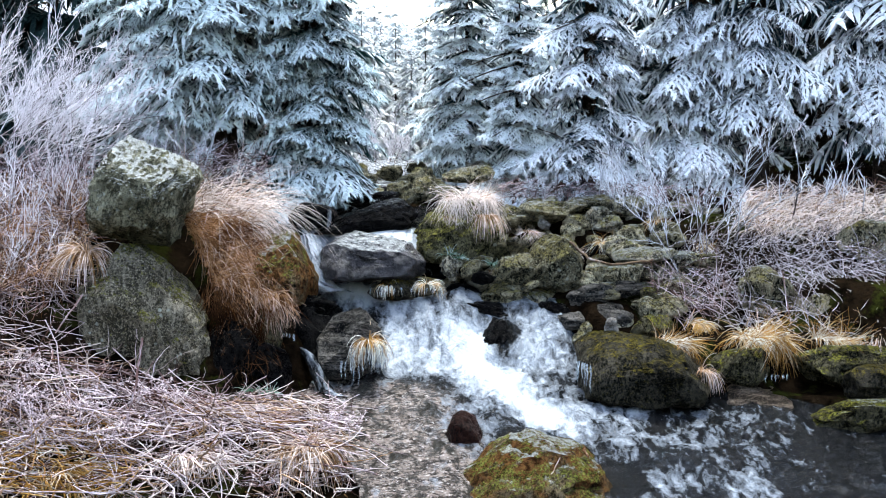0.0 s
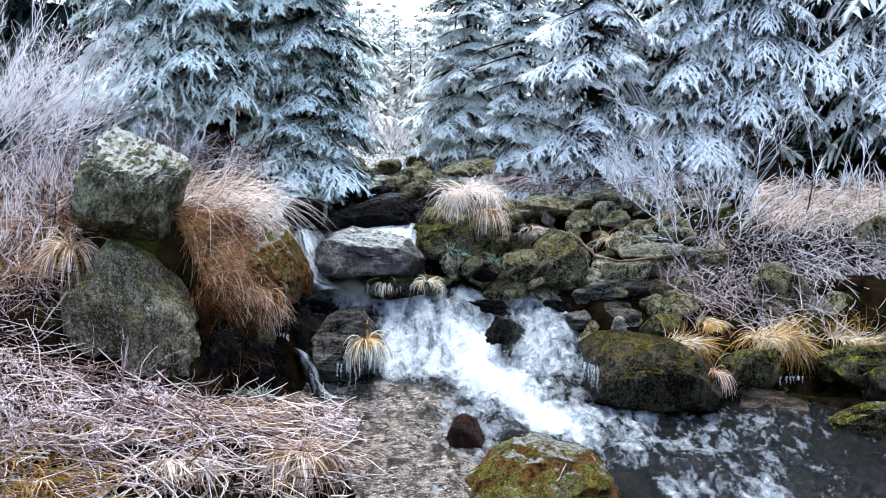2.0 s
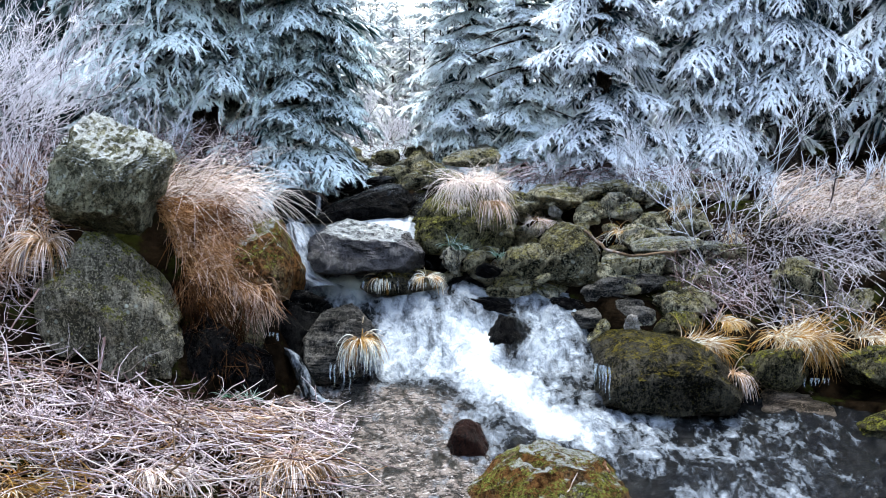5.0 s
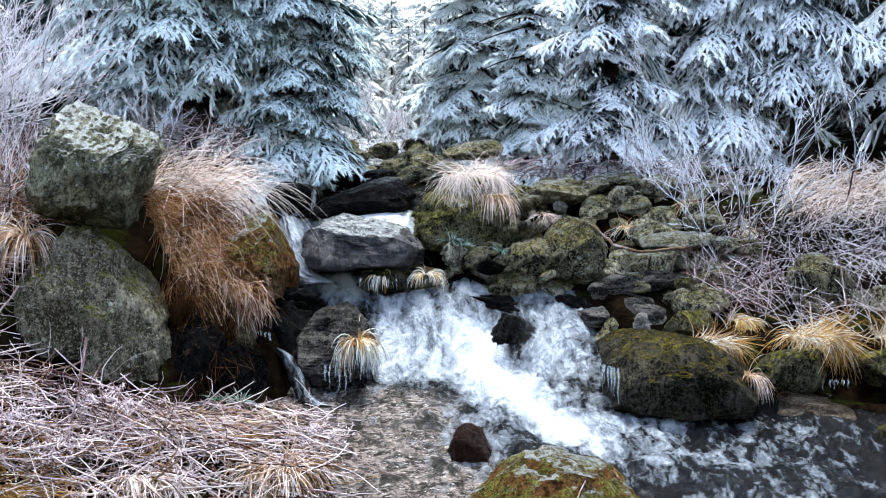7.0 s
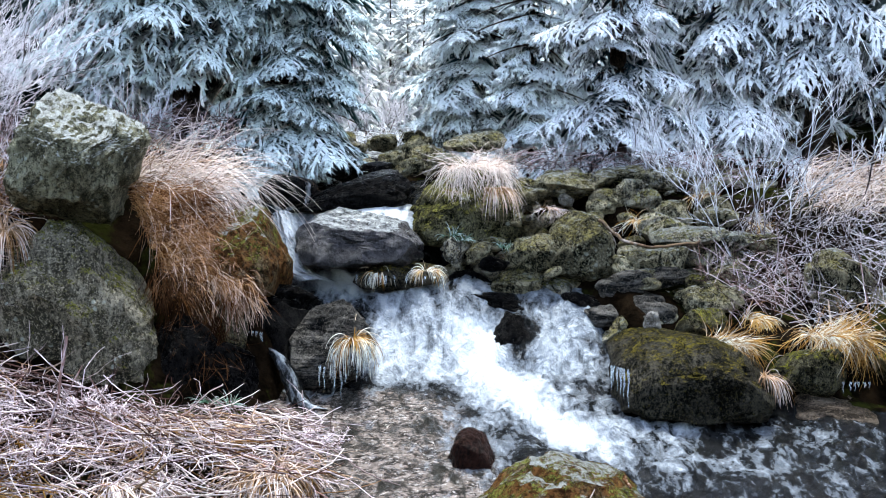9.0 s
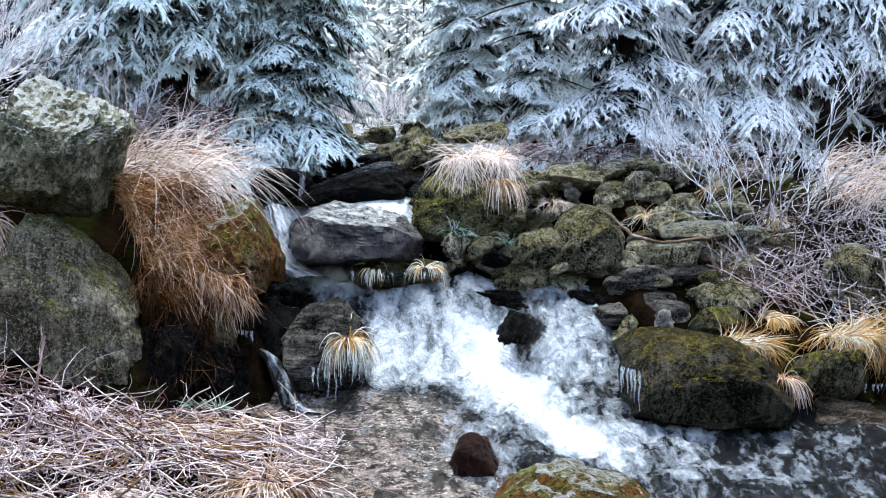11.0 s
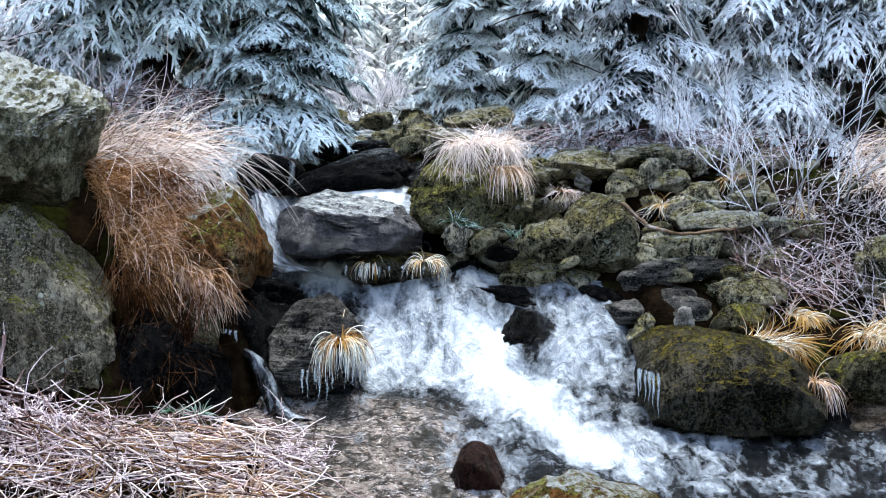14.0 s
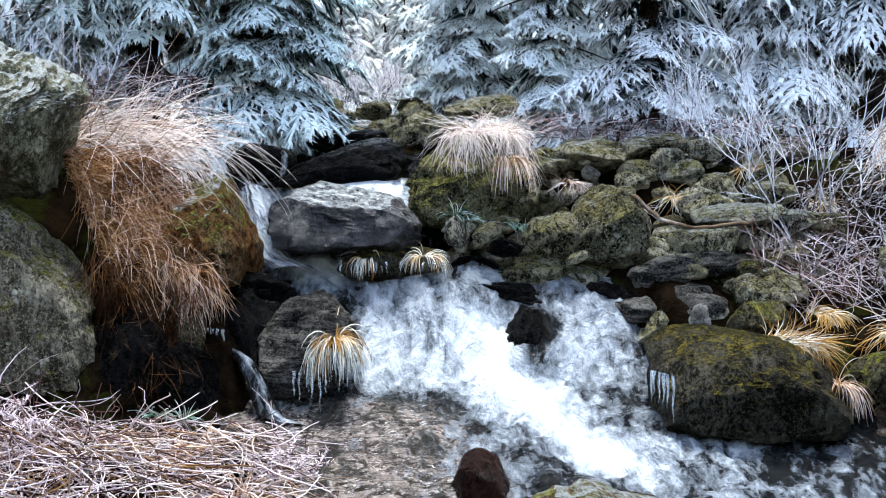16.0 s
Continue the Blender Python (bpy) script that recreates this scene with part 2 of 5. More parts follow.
def water_material():
    """Dark clear water; foam where the water falls and breaks, soft and full in the main tongue; reflections on the
    shallows are painted into the bed colour.
    """
    n = Nodes("brook_water")
    given = n.attribute("foam")
    swirl = n.noise(3.0, 4, 0.62, stretch=(1.5, 0.75, 0.8), warp=0.7, turn=(0, 0, 24))
    fine = n.noise(9.0, 4, 0.62, stretch=(1.3, 0.7, 0.7), warp=0.6, turn=(0, 0, 24))
    drops = n.noise(42, 3, 0.7)
    broken = n.sum(n.sum(n.sum(swirl, 0.50, "MULTIPLY"), n.sum(fine, 0.50, "MULTIPLY")), n.sum(n.sum(drops, -0.5), 0.14, "MULTIPLY"))
    amount = n.sum(given, n.sum(n.sum(broken, -0.5), 4.0, "MULTIPLY"))
    foam = n.steps(amount, 0.2, 1.1)
    # pebbly bed of the shallows, brightened to carry sky reflections in its colour
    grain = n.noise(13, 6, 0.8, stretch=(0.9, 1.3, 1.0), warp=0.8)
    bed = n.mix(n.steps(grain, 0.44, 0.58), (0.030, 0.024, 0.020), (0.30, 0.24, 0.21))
    # pale painted sparkles, then dark painted reflections
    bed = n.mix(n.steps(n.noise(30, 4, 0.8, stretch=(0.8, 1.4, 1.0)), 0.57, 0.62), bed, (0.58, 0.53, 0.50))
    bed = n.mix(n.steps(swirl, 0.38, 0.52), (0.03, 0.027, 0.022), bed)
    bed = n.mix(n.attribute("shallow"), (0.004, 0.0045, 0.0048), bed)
    white = n.mix(n.steps(amount, 0.5, 1.6), (0.24, 0.28, 0.33), (0.44, 0.48, 0.515))
    white = n.mix(n.steps(amount, 1.1, 2.3), white, (0.43, 0.45, 0.465))
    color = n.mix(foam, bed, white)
    rough = n.steps(foam, 0.0, 0.5, 0.05, 0.7)
    chop = n.noise(9, 5, 0.7, stretch=(1.2, 0.6, 1.0), warp=1.8, turn=(0, 0, 38))
    calm = n.steps(given, 0.7, 1.5, 1.0, 0.15)
    height = n.sum(n.sum(n.sum(swirl, 0.5, "MULTIPLY"), n.sum(chop, 0.6, "MULTIPLY")), calm, "MULTIPLY")
    return n.done(color, rough, n.bump(height, 1.0, 0.17), 0.2)


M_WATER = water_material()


def soil_material():
    """Peaty bank soil; open rimed ground further up the valley."""
    n = Nodes("frosted_soil")
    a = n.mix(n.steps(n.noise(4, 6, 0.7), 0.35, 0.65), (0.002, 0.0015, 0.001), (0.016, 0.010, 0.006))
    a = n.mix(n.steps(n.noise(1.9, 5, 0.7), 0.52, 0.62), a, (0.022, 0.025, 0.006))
    y = n.tree.nodes.new("ShaderNodeSeparateXYZ")
    n.tree.links.new(n.place, y.inputs[0])
    rime = n.steps(n.sum(y.outputs["Y"], n.noise(0.8, 4, 0.7)), 3.2, 5.5, 0.0, 0.28)
    f = n.steps(n.sum(n.noise(9, 6, 0.75), rime), 0.70, 0.84)
    a = n.mix(n.sum(f, 0.8, "MULTIPLY"), a, (0.72, 0.76, 0.82))
    return n.done(a, 0.95, n.bump(n.noise(18, 6, 0.75), 1.0, 0.06), 0.0)


M_SOIL = soil_material()

# ---- mesh helpers ----
def part(name, data, material, parent=None, label=""):
    """Links a bmesh or mesh as one object, under a thing where one is given."""
    if isinstance(data, bmesh.types.BMesh):
        mesh = bpy.data.meshes.new(name)
        data.to_mesh(mesh)
        data.free()
    else:
        mesh = data
    if not mesh.materials:
        mesh.materials.append(material)
    ob = new(name, mesh)
    if parent is not None:
        ob.parent = parent
    if label:
        ob["label"] = label
    return ob


def mesh_of(name, verts, faces, frost=None, smooth=False):
    """A mesh from arrays of vertices and of triangles or quads."""
    verts, faces = np.asarray(verts, dtype=np.float32), np.asarray(faces, dtype=np.int32)
    k = faces.shape[1]
    mesh = bpy.data.meshes.new(name)
    mesh.vertices.add(len(verts))
    mesh.vertices.foreach_set("co", verts.ravel())
    mesh.loops.add(faces.size)
    mesh.loops.foreach_set("vertex_index", faces.ravel())
    mesh.polygons.add(len(faces))
    mesh.polygons.foreach_set("loop_start", np.arange(0, faces.size, k, dtype=np.int32))
    if smooth:
        mesh.polygons.foreach_set("use_smooth", np.ones(len(faces), dtype=bool))
    mesh.update(calc_edges=True)
    if frost is not None:
        mesh.attributes.new("frost", "FLOAT", "POINT").data.foreach_set("value", np.asarray(frost, dtype=np.float32))
    return mesh


def smooth(a, b, x):
    t = np.clip((x - a) / (b - a), 0, 1)
    return t * t * (3 - 2 * t)


def wavy(x, y, seed=0):
    """A cheap sum of crossing waves, about -1 to 1."""
    r = np.random.RandomState(seed)
    total = np.zeros(np.broadcast(x, y).shape)
    for k in range(9):
        a, f, p = r.uniform(0, 6.28), 1.0 * 1.45 ** k, r.uniform(0, 6.28)
        total = total + np.sin(f * (np.cos(a) * x + np.sin(a) * y) + p + 1.3 * np.sin(0.7 * f * (np.sin(a) * x - np.cos(a) * y))) / 1.25 ** k
    return total / 3.2


# ---- ground: one sheet, from the brook's bed to the ridges ----
LEVELS = [
    (-3.666, -2.659, -0.64), (-2.555, -2.555, -0.575), (-1.227, -2.653, -0.553), (-3.098, -2.122, -0.121), (-1.901, -1.614, -0.022), (-1.135, -1.729, -0.24),
    (-0.007, -2.949, -0.485), (1.363, -2.851, -0.508), (3.156, -2.555, -0.575), (-0.396, -1.316, -0.072), (0.398, -0.708, 0.032), (1.981, -1.63, -0.259),
    (-2.444, -0.665, 0.639), (-3.662, -0.651, 0.842), (-3.826, -0.002, 1.529), (-2.94, 0.618, 1.783), (-1.917, -0.016, 1.317), (-1.483, -0.16, 0.692),
    (0.101, 0.429, 0.524), (-0.936, 0.341, 0.698), (-0.804, 0.975, 1.152), (-0.654, 3.016, 1.676), (0.218, 0.978, 1.209), (1.191, 0.353, 0.861),
    (1.586, 1.602, 1.529), (3.063, 1.606, 1.588), (4.326, 1.911, 1.639), (2.749, -0.068, 0.576), (3.342, -0.906, 0.062), (3.918, 0.364, 1.024),
]
BED = np.array(LEVELS) - (0, 0, 0.10)


CHANNEL_Y = [-4.2, -2.9, -2.2, -1.6, -1.1, -0.5, 0.0, 0.4, 0.8, 1.2, 2.0]
CHANNEL_LEFT = [-0.30, -0.40, -0.60, -0.85, -1.10, -1.30, -1.05, -1.0, -1.35, -1.4, -1.1]
CHANNEL_RIGHT = [3.9, 3.9, 3.9, 3.9, 3.4, 1.35, 1.25, 0.95, -0.1, -0.2, -0.3]


def channel(x, y):
    """1 in the brook's bed, 0 on the banks."""
    a, b = np.interp(y, CHANNEL_Y, CHANNEL_LEFT), np.interp(y, CHANNEL_Y, CHANNEL_RIGHT)
    return smooth(-0.12, 0.12, x - a) * smooth(-0.12, 0.12, b - x) * smooth(2.0, 1.4, y)


def ground_height(x, y):
    x, y = np.asarray(x, dtype=float), np.asarray(y, dtype=float)
    top, low = np.zeros(np.broadcast(x, y).shape), np.full(np.broadcast(x, y).shape, 1e-9)
    for px, py, pz in BED:
        w = 1.0 / ((x - px) ** 2 + (y - py) ** 2 + 0.03) ** 1.8
        top, low = top + w * pz, low + w
    near = top / low - 0.35 * channel(x, y)
    # the valley beyond: a gentle climb, with a wooded ridge on each side
    far = 1.75 + 0.05 * (y - 3) + 0.10 * np.maximum(0, np.abs(x + 0.4) - 1.5)
    far = np.where(y > 60, far + 0.005 * (y - 60), far)
    back = -0.55 + 0.06 * np.maximum(y + 3, -40) + 0.05 * np.minimum(np.abs(x - 1.8), 60) - 0.35 * channel(x, y)
    rim = np.maximum(np.maximum(smooth(1.6, 5.0, y), smooth(4.0, 8.0, np.abs(x))), smooth(-2.9, -5.5, y))
    outer = far * smooth(-4, 2.5, y) + back * (1 - smooth(-4, 2.5, y))
    # steep unseen sides, added to cut low sky light and deepen the darks
    sky_block = 0.38 * np.maximum(0, np.abs(x) - 10 - 0.06 * np.maximum(y, 0))
    limit = np.minimum(outer + np.minimum(sky_block, 55), 120)
    return near * (1 - rim) + limit * rim + 0.035 * wavy(3 * x, 3 * y, 5) * (1 + 0.08 * np.hypot(x, y))


def spread(count, core, reach):
    """Even steps inside the core, ever longer ones out to the reach."""
    s = np.linspace(-1, 1, count)
    inner = np.clip(s, -0.8, 0.8) * core / 0.8
    t = np.maximum(0, np.abs(s) - 0.8) / 0.2
    return inner + np.sign(s) * (reach - core) * t ** 4


gx, gy = spread(190, 5.5, 900), spread(190, 4.5, 900) + 1.2
gxx, gyy = np.meshgrid(gx, gy)
gzz = ground_height(gxx, gyy)
idx = np.arange(190 * 190).reshape(190, 190)
quads = np.stack([idx[:-1, :-1], idx[:-1, 1:], idx[1:, 1:], idx[1:, :-1]], -1).reshape(-1, 4)
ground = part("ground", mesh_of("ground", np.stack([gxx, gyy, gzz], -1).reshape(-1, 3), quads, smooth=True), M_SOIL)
tagged(ground, "frosted brown soil and moss of the stream banks", "ground", kind="structure")

# ---- brook: one sheet of water that follows the fall of the bed ----
FALL = [(0.3, -22.0, -2.05), (0.321, -3.361, -0.64), (0.333, -2.949, -0.485), (0.311, -2.131, -0.257), (0.288, -1.111, -0.007), (0.275, -0.499, 0.156), (0.177, -0.079, 0.418), (0.099, 0.186, 0.631), (-0.118, 0.394, 0.737), (-0.903, 0.7, 0.805), (-1.089, 0.98, 1.237), (-0.589, 1.288, 1.337), (-0.532, 3.212, 1.607), (-0.587, 5.02, 1.669)]
fall_y, fall_z = [p[1] for p in FALL], [p[2] for p in FALL]
wx, wy = np.meshgrid(np.linspace(-1.9, 3.9, 300), np.concatenate([np.linspace(-22.0, -4.3, 60), np.linspace(-4.2, 4.5, 430)]))
wz = np.interp(wy, fall_y, fall_z)
wz = wz - 0.10 * smooth(0.9, 2.4, wx) * smooth(0.6, -0.3, wy)
left_edge = np.interp(wy, CHANNEL_Y, CHANNEL_LEFT) - 0.25
right_edge = np.interp(wy, CHANNEL_Y, CHANNEL_RIGHT) + 0.15
main = 1.32 * np.exp(-(((wx - np.interp(wy, [-2.3, -1.6, -1.1, -0.5, 0.0, 0.3], [1.35, 0.95, 0.62, 0.38, 0.25, 0.15])) / np.interp(wy, [-2.3, -1.2, -0.5, 0.2], [0.30, 0.42, 0.52, 0.50])) ** 2)) * smooth(-2.5, -1.5, wy) * smooth(0.24, -0.06, wy)
falls = 1.05 * smooth(-0.75, -0.45, wx) * smooth(1.45, 1.05, wx) * smooth(-1.0, -0.45, wy) * (0.72 * smooth(0.52, 0.36, wy) + 0.28 * smooth(0.16, -0.10, wy))
apron = 0.66 * np.exp(-(((wx - 1.35) / 0.75) ** 2 + ((wy + 1.6) / 1.0) ** 2))
eddy = 0.62 * np.exp(-(((wx - 2.35) / 0.95) ** 2 + ((wy + 2.65) / 0.36) ** 2))
lip = 0.6 * np.exp(-(((wx + 0.25) / 0.9) ** 2 + ((wy - 0.45) / 0.25) ** 2))
side_fall = 0.95 * np.exp(-(((wx + 1.02) / 0.16) ** 2 + ((wy + 0.72) / 0.30) ** 2))
upper = 1.0 * np.exp(-(((wx + 1.2) / 0.22) ** 2 + ((wy - 0.95) / 0.30) ** 2)) + 0.9 * np.exp(-(((wx + 0.55) / 0.3) ** 2 + ((wy - 1.3) / 0.25) ** 2))
pool = 1.4 * np.exp(-(((wx + 0.72) / 0.5) ** 2 + ((wy - 0.44) / 0.34) ** 2))
foam = np.maximum.reduce([pool, main, falls, apron, eddy, lip, side_fall, upper]) + 0.12
# thin lacy foam, also painting in pale sky reflections on the ripples
shore = 0.62 * np.exp(-(((wx - 0.22) / 0.35) ** 2 + ((wy + 1.75) / 0.7) ** 2))
rapid = 0.32 * smooth(3.8, 2.6, wx) * smooth(0.2, 0.8, wx) * smooth(-0.5, -1.0, wy) * smooth(-5.5, -4.0, wy)
foam = np.maximum(np.maximum(foam, rapid + 0.1), shore + 0.1)
# dark glassy water where it slides over drowned stones
for sx, sy, sr in ((0.66, -0.12, 0.12), (0.58, -0.34, 0.13), (1.45, -2.75, 0.18)):
    foam = foam - 0.75 * np.exp(-((wx - sx) ** 2 + 0.6 * (wy - sy) ** 2) / sr ** 2)
foam = foam * smooth(3.4, 2.4, wx - 0.3 * (wy + 2.6)) - 0.1
shallow = smooth(0.45, -0.05, wx + 0.25 * (wy + 1.8)) * smooth(-0.75, -1.0, wy) * smooth(-4.8, -3.6, wy)
calm = 0.016 + 0.040 * np.clip(foam, 0, 1)
wz = wz + calm * wavy(6 * wx, 4.5 * wy, 2) + 0.45 * calm * wavy(15 * wx, 11 * wy, 3) + 0.2 * calm * wavy(34 * wx, 26 * wy, 6)
# lumps where the water heaves over drowned stones
for lx, ly, lr, lh in ((0.60, -0.25, 0.16, 0.10), (-0.1, 0.1, 0.25, 0.06), (1.1, -0.05, 0.25, 0.08), (1.9, -2.35, 0.35, 0.10), (0.2, -0.2, 0.3, 0.05)):
    wz = wz + lh * np.exp(-((wx - lx) ** 2 + (wy - ly) ** 2) / lr ** 2)
keep = ((wx > left_edge) & (wx < right_edge))
idx = np.arange(wx.size).reshape(wx.shape)
keep = keep[:-1, :-1] & keep[1:, :-1] & keep[:-1, 1:] & keep[1:, 1:]
quads = np.stack([idx[:-1, :-1], idx[:-1, 1:], idx[1:, 1:], idx[1:, :-1]], -1)[keep]
used, quads = np.unique(quads, return_inverse=True)
mesh = mesh_of("water", np.stack([wx, wy, wz], -1).reshape(-1, 3)[used], quads.reshape(-1, 4), smooth=True)
mesh.attributes.new("foam", "FLOAT", "POINT").data.foreach_set("value", foam.ravel()[used].astype(np.float32))
mesh.attributes.new("shallow", "FLOAT", "POINT").data.foreach_set("value", shallow.ravel()[used].astype(np.float32))
water = part("water", mesh, M_WATER)
tagged(water, "clear dark brook water breaking into white foam", "water", kind="structure")


def cascade(points, width, label, seed, level=0.62):
    """A narrow fall: a rounded tongue of white water down a line of points."""
    pts = np.array(points, dtype=float)
    s = np.linspace(0, len(pts) - 1, 28)
    path = np.stack([np.interp(s, np.arange(len(pts)), pts[:, k]) for k in range(3)], -1)
    for _ in range(3):
        path[1:-1] = (path[:-2] + 2 * path[1:-1] + path[2:]) / 4
    u = np.linspace(-1, 1, 13)
    wide = np.interp(s, [0, s[-1]], width)[:, None]
    x = path[:, :1] + u * wide / 2 + 0.01 * wavy(9 * s[:, None], 3 * u[None], seed)
    y = path[:, 1:2] + 0 * u + 0.05 * u * u - 0.022 * wavy(9 * u[None] + 0 * s[:, None], 1.2 * s[:, None], seed + 1)
    z = path[:, 2:] + 0 * u - 0.03 * u * u
    idx = np.arange(x.size).reshape(x.shape)
    quads = np.stack([idx[:-1, :-1], idx[:-1, 1:], idx[1:, 1:], idx[1:, :-1]], -1).reshape(-1, 4)
    mesh = mesh_of("waterfall", np.stack([x, y, z], -1).reshape(-1, 3), quads, smooth=True)
    white = (level - 0.6 * np.abs(u) ** 3 + 0.40 * wavy(11 * u[None] + 0 * s[:, None], 0.8 * s[:, None], seed + 5)).ravel().astype(np.float32)
    mesh.attributes.new("foam", "FLOAT", "POINT").data.foreach_set("value", white)
    mesh.attributes.new("shallow", "FLOAT", "POINT").data.foreach_set("value", 0 * white)
    return tagged(part("waterfall", mesh, M_WATER), label, "waterfall", kind="structure")


cascade([(-1.297, -0.733, 0.382), (-1.193, -0.886, 0.351), (-1.109, -0.995, 0.225), (-1.032, -1.108, 0.042), (-0.887, -1.211, -0.001)], (0.08, 0.17), "small side fall between black rocks", 1)
cascade([(-1.301, 0.685, 1.309), (-1.264, 0.579, 1.231), (-1.202, 0.416, 1.048), (-1.168, 0.253, 0.869), (-0.977, 0.148, 0.797)], (0.16, 0.32), "narrow white fall beside the grey boulder", 2, 1.2)
cascade([(-1.13, 1.101, 1.534), (-1.117, 0.996, 1.464), (-1.125, 0.938, 1.353)], (0.05, 0.05), "thin trickle over a black rock", 3)
cascade([(-0.501, 1.09, 1.363), (-0.519, 0.936, 1.313), (-0.545, 0.73, 1.245), (-0.582, 0.525, 1.179)], (0.48, 0.66), "white water sliding behind the grey boulder", 4, 1.5)
cascade([(-0.388, 3.221, 1.737), (-0.429, 3.014, 1.644), (-0.487, 2.808, 1.566)], (0.10, 0.16), "small fall in the upper brook", 5)
cascade([(-0.796, 2.612, 1.634), (-0.817, 2.407, 1.565), (-0.738, 2.302, 1.494)], (0.12, 0.2), "small fall in the upper brook", 6)

# ---- rocks ----
_ball = bmesh.new()
bmesh.ops.create_icosphere(_ball, subdivisions=6, radius=1.0)
BALL6 = (np.array([v.co[:] for v in _ball.verts]), np.array([[v.index for v in f.verts] for f in _ball.faces]))
_ball.free()
_ball = bmesh.new()
bmesh.ops.create_icosphere(_ball, subdivisions=5, radius=1.0)
BALL5 = (np.array([v.co[:] for v in _ball.verts]), np.array([[v.index for v in f.verts] for f in _ball.faces]))
_ball.free()
_ball = bmesh.new()
bmesh.ops.create_icosphere(_ball, subdivisions=4, radius=1.0)
BALL4 = (np.array([v.co[:] for v in _ball.verts]), np.array([[v.index for v in f.verts] for f in _ball.faces]))
_ball.free()
_ball = bmesh.new()
bmesh.ops.create_icosphere(_ball, subdivisions=3, radius=1.0)
BALL3 = (np.array([v.co[:] for v in _ball.verts]), np.array([[v.index for v in f.verts] for f in _ball.faces]))
_ball.free()


def lumps(p, seed, scale, octaves=4):
    """Smooth random relief over points in space."""
    r = np.random.RandomState(seed)
    total = np.zeros(len(p))
    for k in range(octaves):
        for _ in range(4):
            d = r.normal(size=3)
            d /= np.linalg.norm(d)
            total += np.sin(scale * 2.0 ** k * (p @ d) * 2.2 + r.uniform(0, 6.28) + 0.8 * np.sin(scale * 2.0 ** k * (p @ np.roll(d, 1)))) / 1.9 ** k / 2.5
    return total


def chipped(p, d, seed, count, depth, along=(1.0, 1.0, 1.0)):
    """Small broken faces: each patch of the skin is tilted and set in or out on its own."""
    r = np.random.RandomState(seed)
    q = p * np.array(along)
    centres = q[r.randint(0, len(q), count)]
    near = np.empty(len(q), dtype=int)
    for k in range(0, len(q), 8000):
        near[k:k + 8000] = ((q[k:k + 8000, None] - centres[None]) ** 2).sum(-1).argmin(1)
    tilt, level = r.normal(size=(count, 3)), r.uniform(-1, 1, count)
    return p + d * (depth * (0.5 * level[near] + 3.0 * ((q - centres[near]) * tilt[near]).sum(1)))[:, None]


def rock_mesh(size, seed, cuts=9, boxy=0.35, rough=0.05, ball=None):
    """A broken stone: a rounded block with flat cleavage faces and a rough skin. size: width, depth, height."""
    r = np.random.RandomState(seed)
    p, faces = ball or BALL4
    p = p / np.maximum(np.abs(p).max(axis=1, keepdims=True), 1e-6) * boxy + p * (1 - boxy)
    for _ in range(cuts):
        n = r.normal(size=3)
        n /= np.linalg.norm(n)
        over = np.maximum(0, p @ n - r.uniform(0.52, 0.84))
        p = p - over[:, None] * n * 0.94
    for _ in range(30):
        n = r.normal(size=3)
        n /= np.linalg.norm(n)
        p = p - np.maximum(0, p @ n - r.uniform(0.88, 0.985) * (p @ n).max())[:, None] * n
    d = p / np.linalg.norm(p, axis=1, keepdims=True)
    p = p + d * (rough * lumps(p, seed + 7, 1.6, 3) - 0.6 * rough * np.abs(lumps(p, seed + 9, 4.5, 3)))[:, None]
    p = chipped(p, d, seed + 70, 26, 0.040)
    p = chipped(p, d, seed + 71, 150, 0.022)
    p = p - (p.max(0) + p.min(0)) / 2
    p = p / (p.max(0) - p.min(0)) * np.array(size)
    mesh = mesh_of("rock", p, faces, smooth=True)
    mesh.set_sharp_from_angle(angle=radians(24))
    return mesh


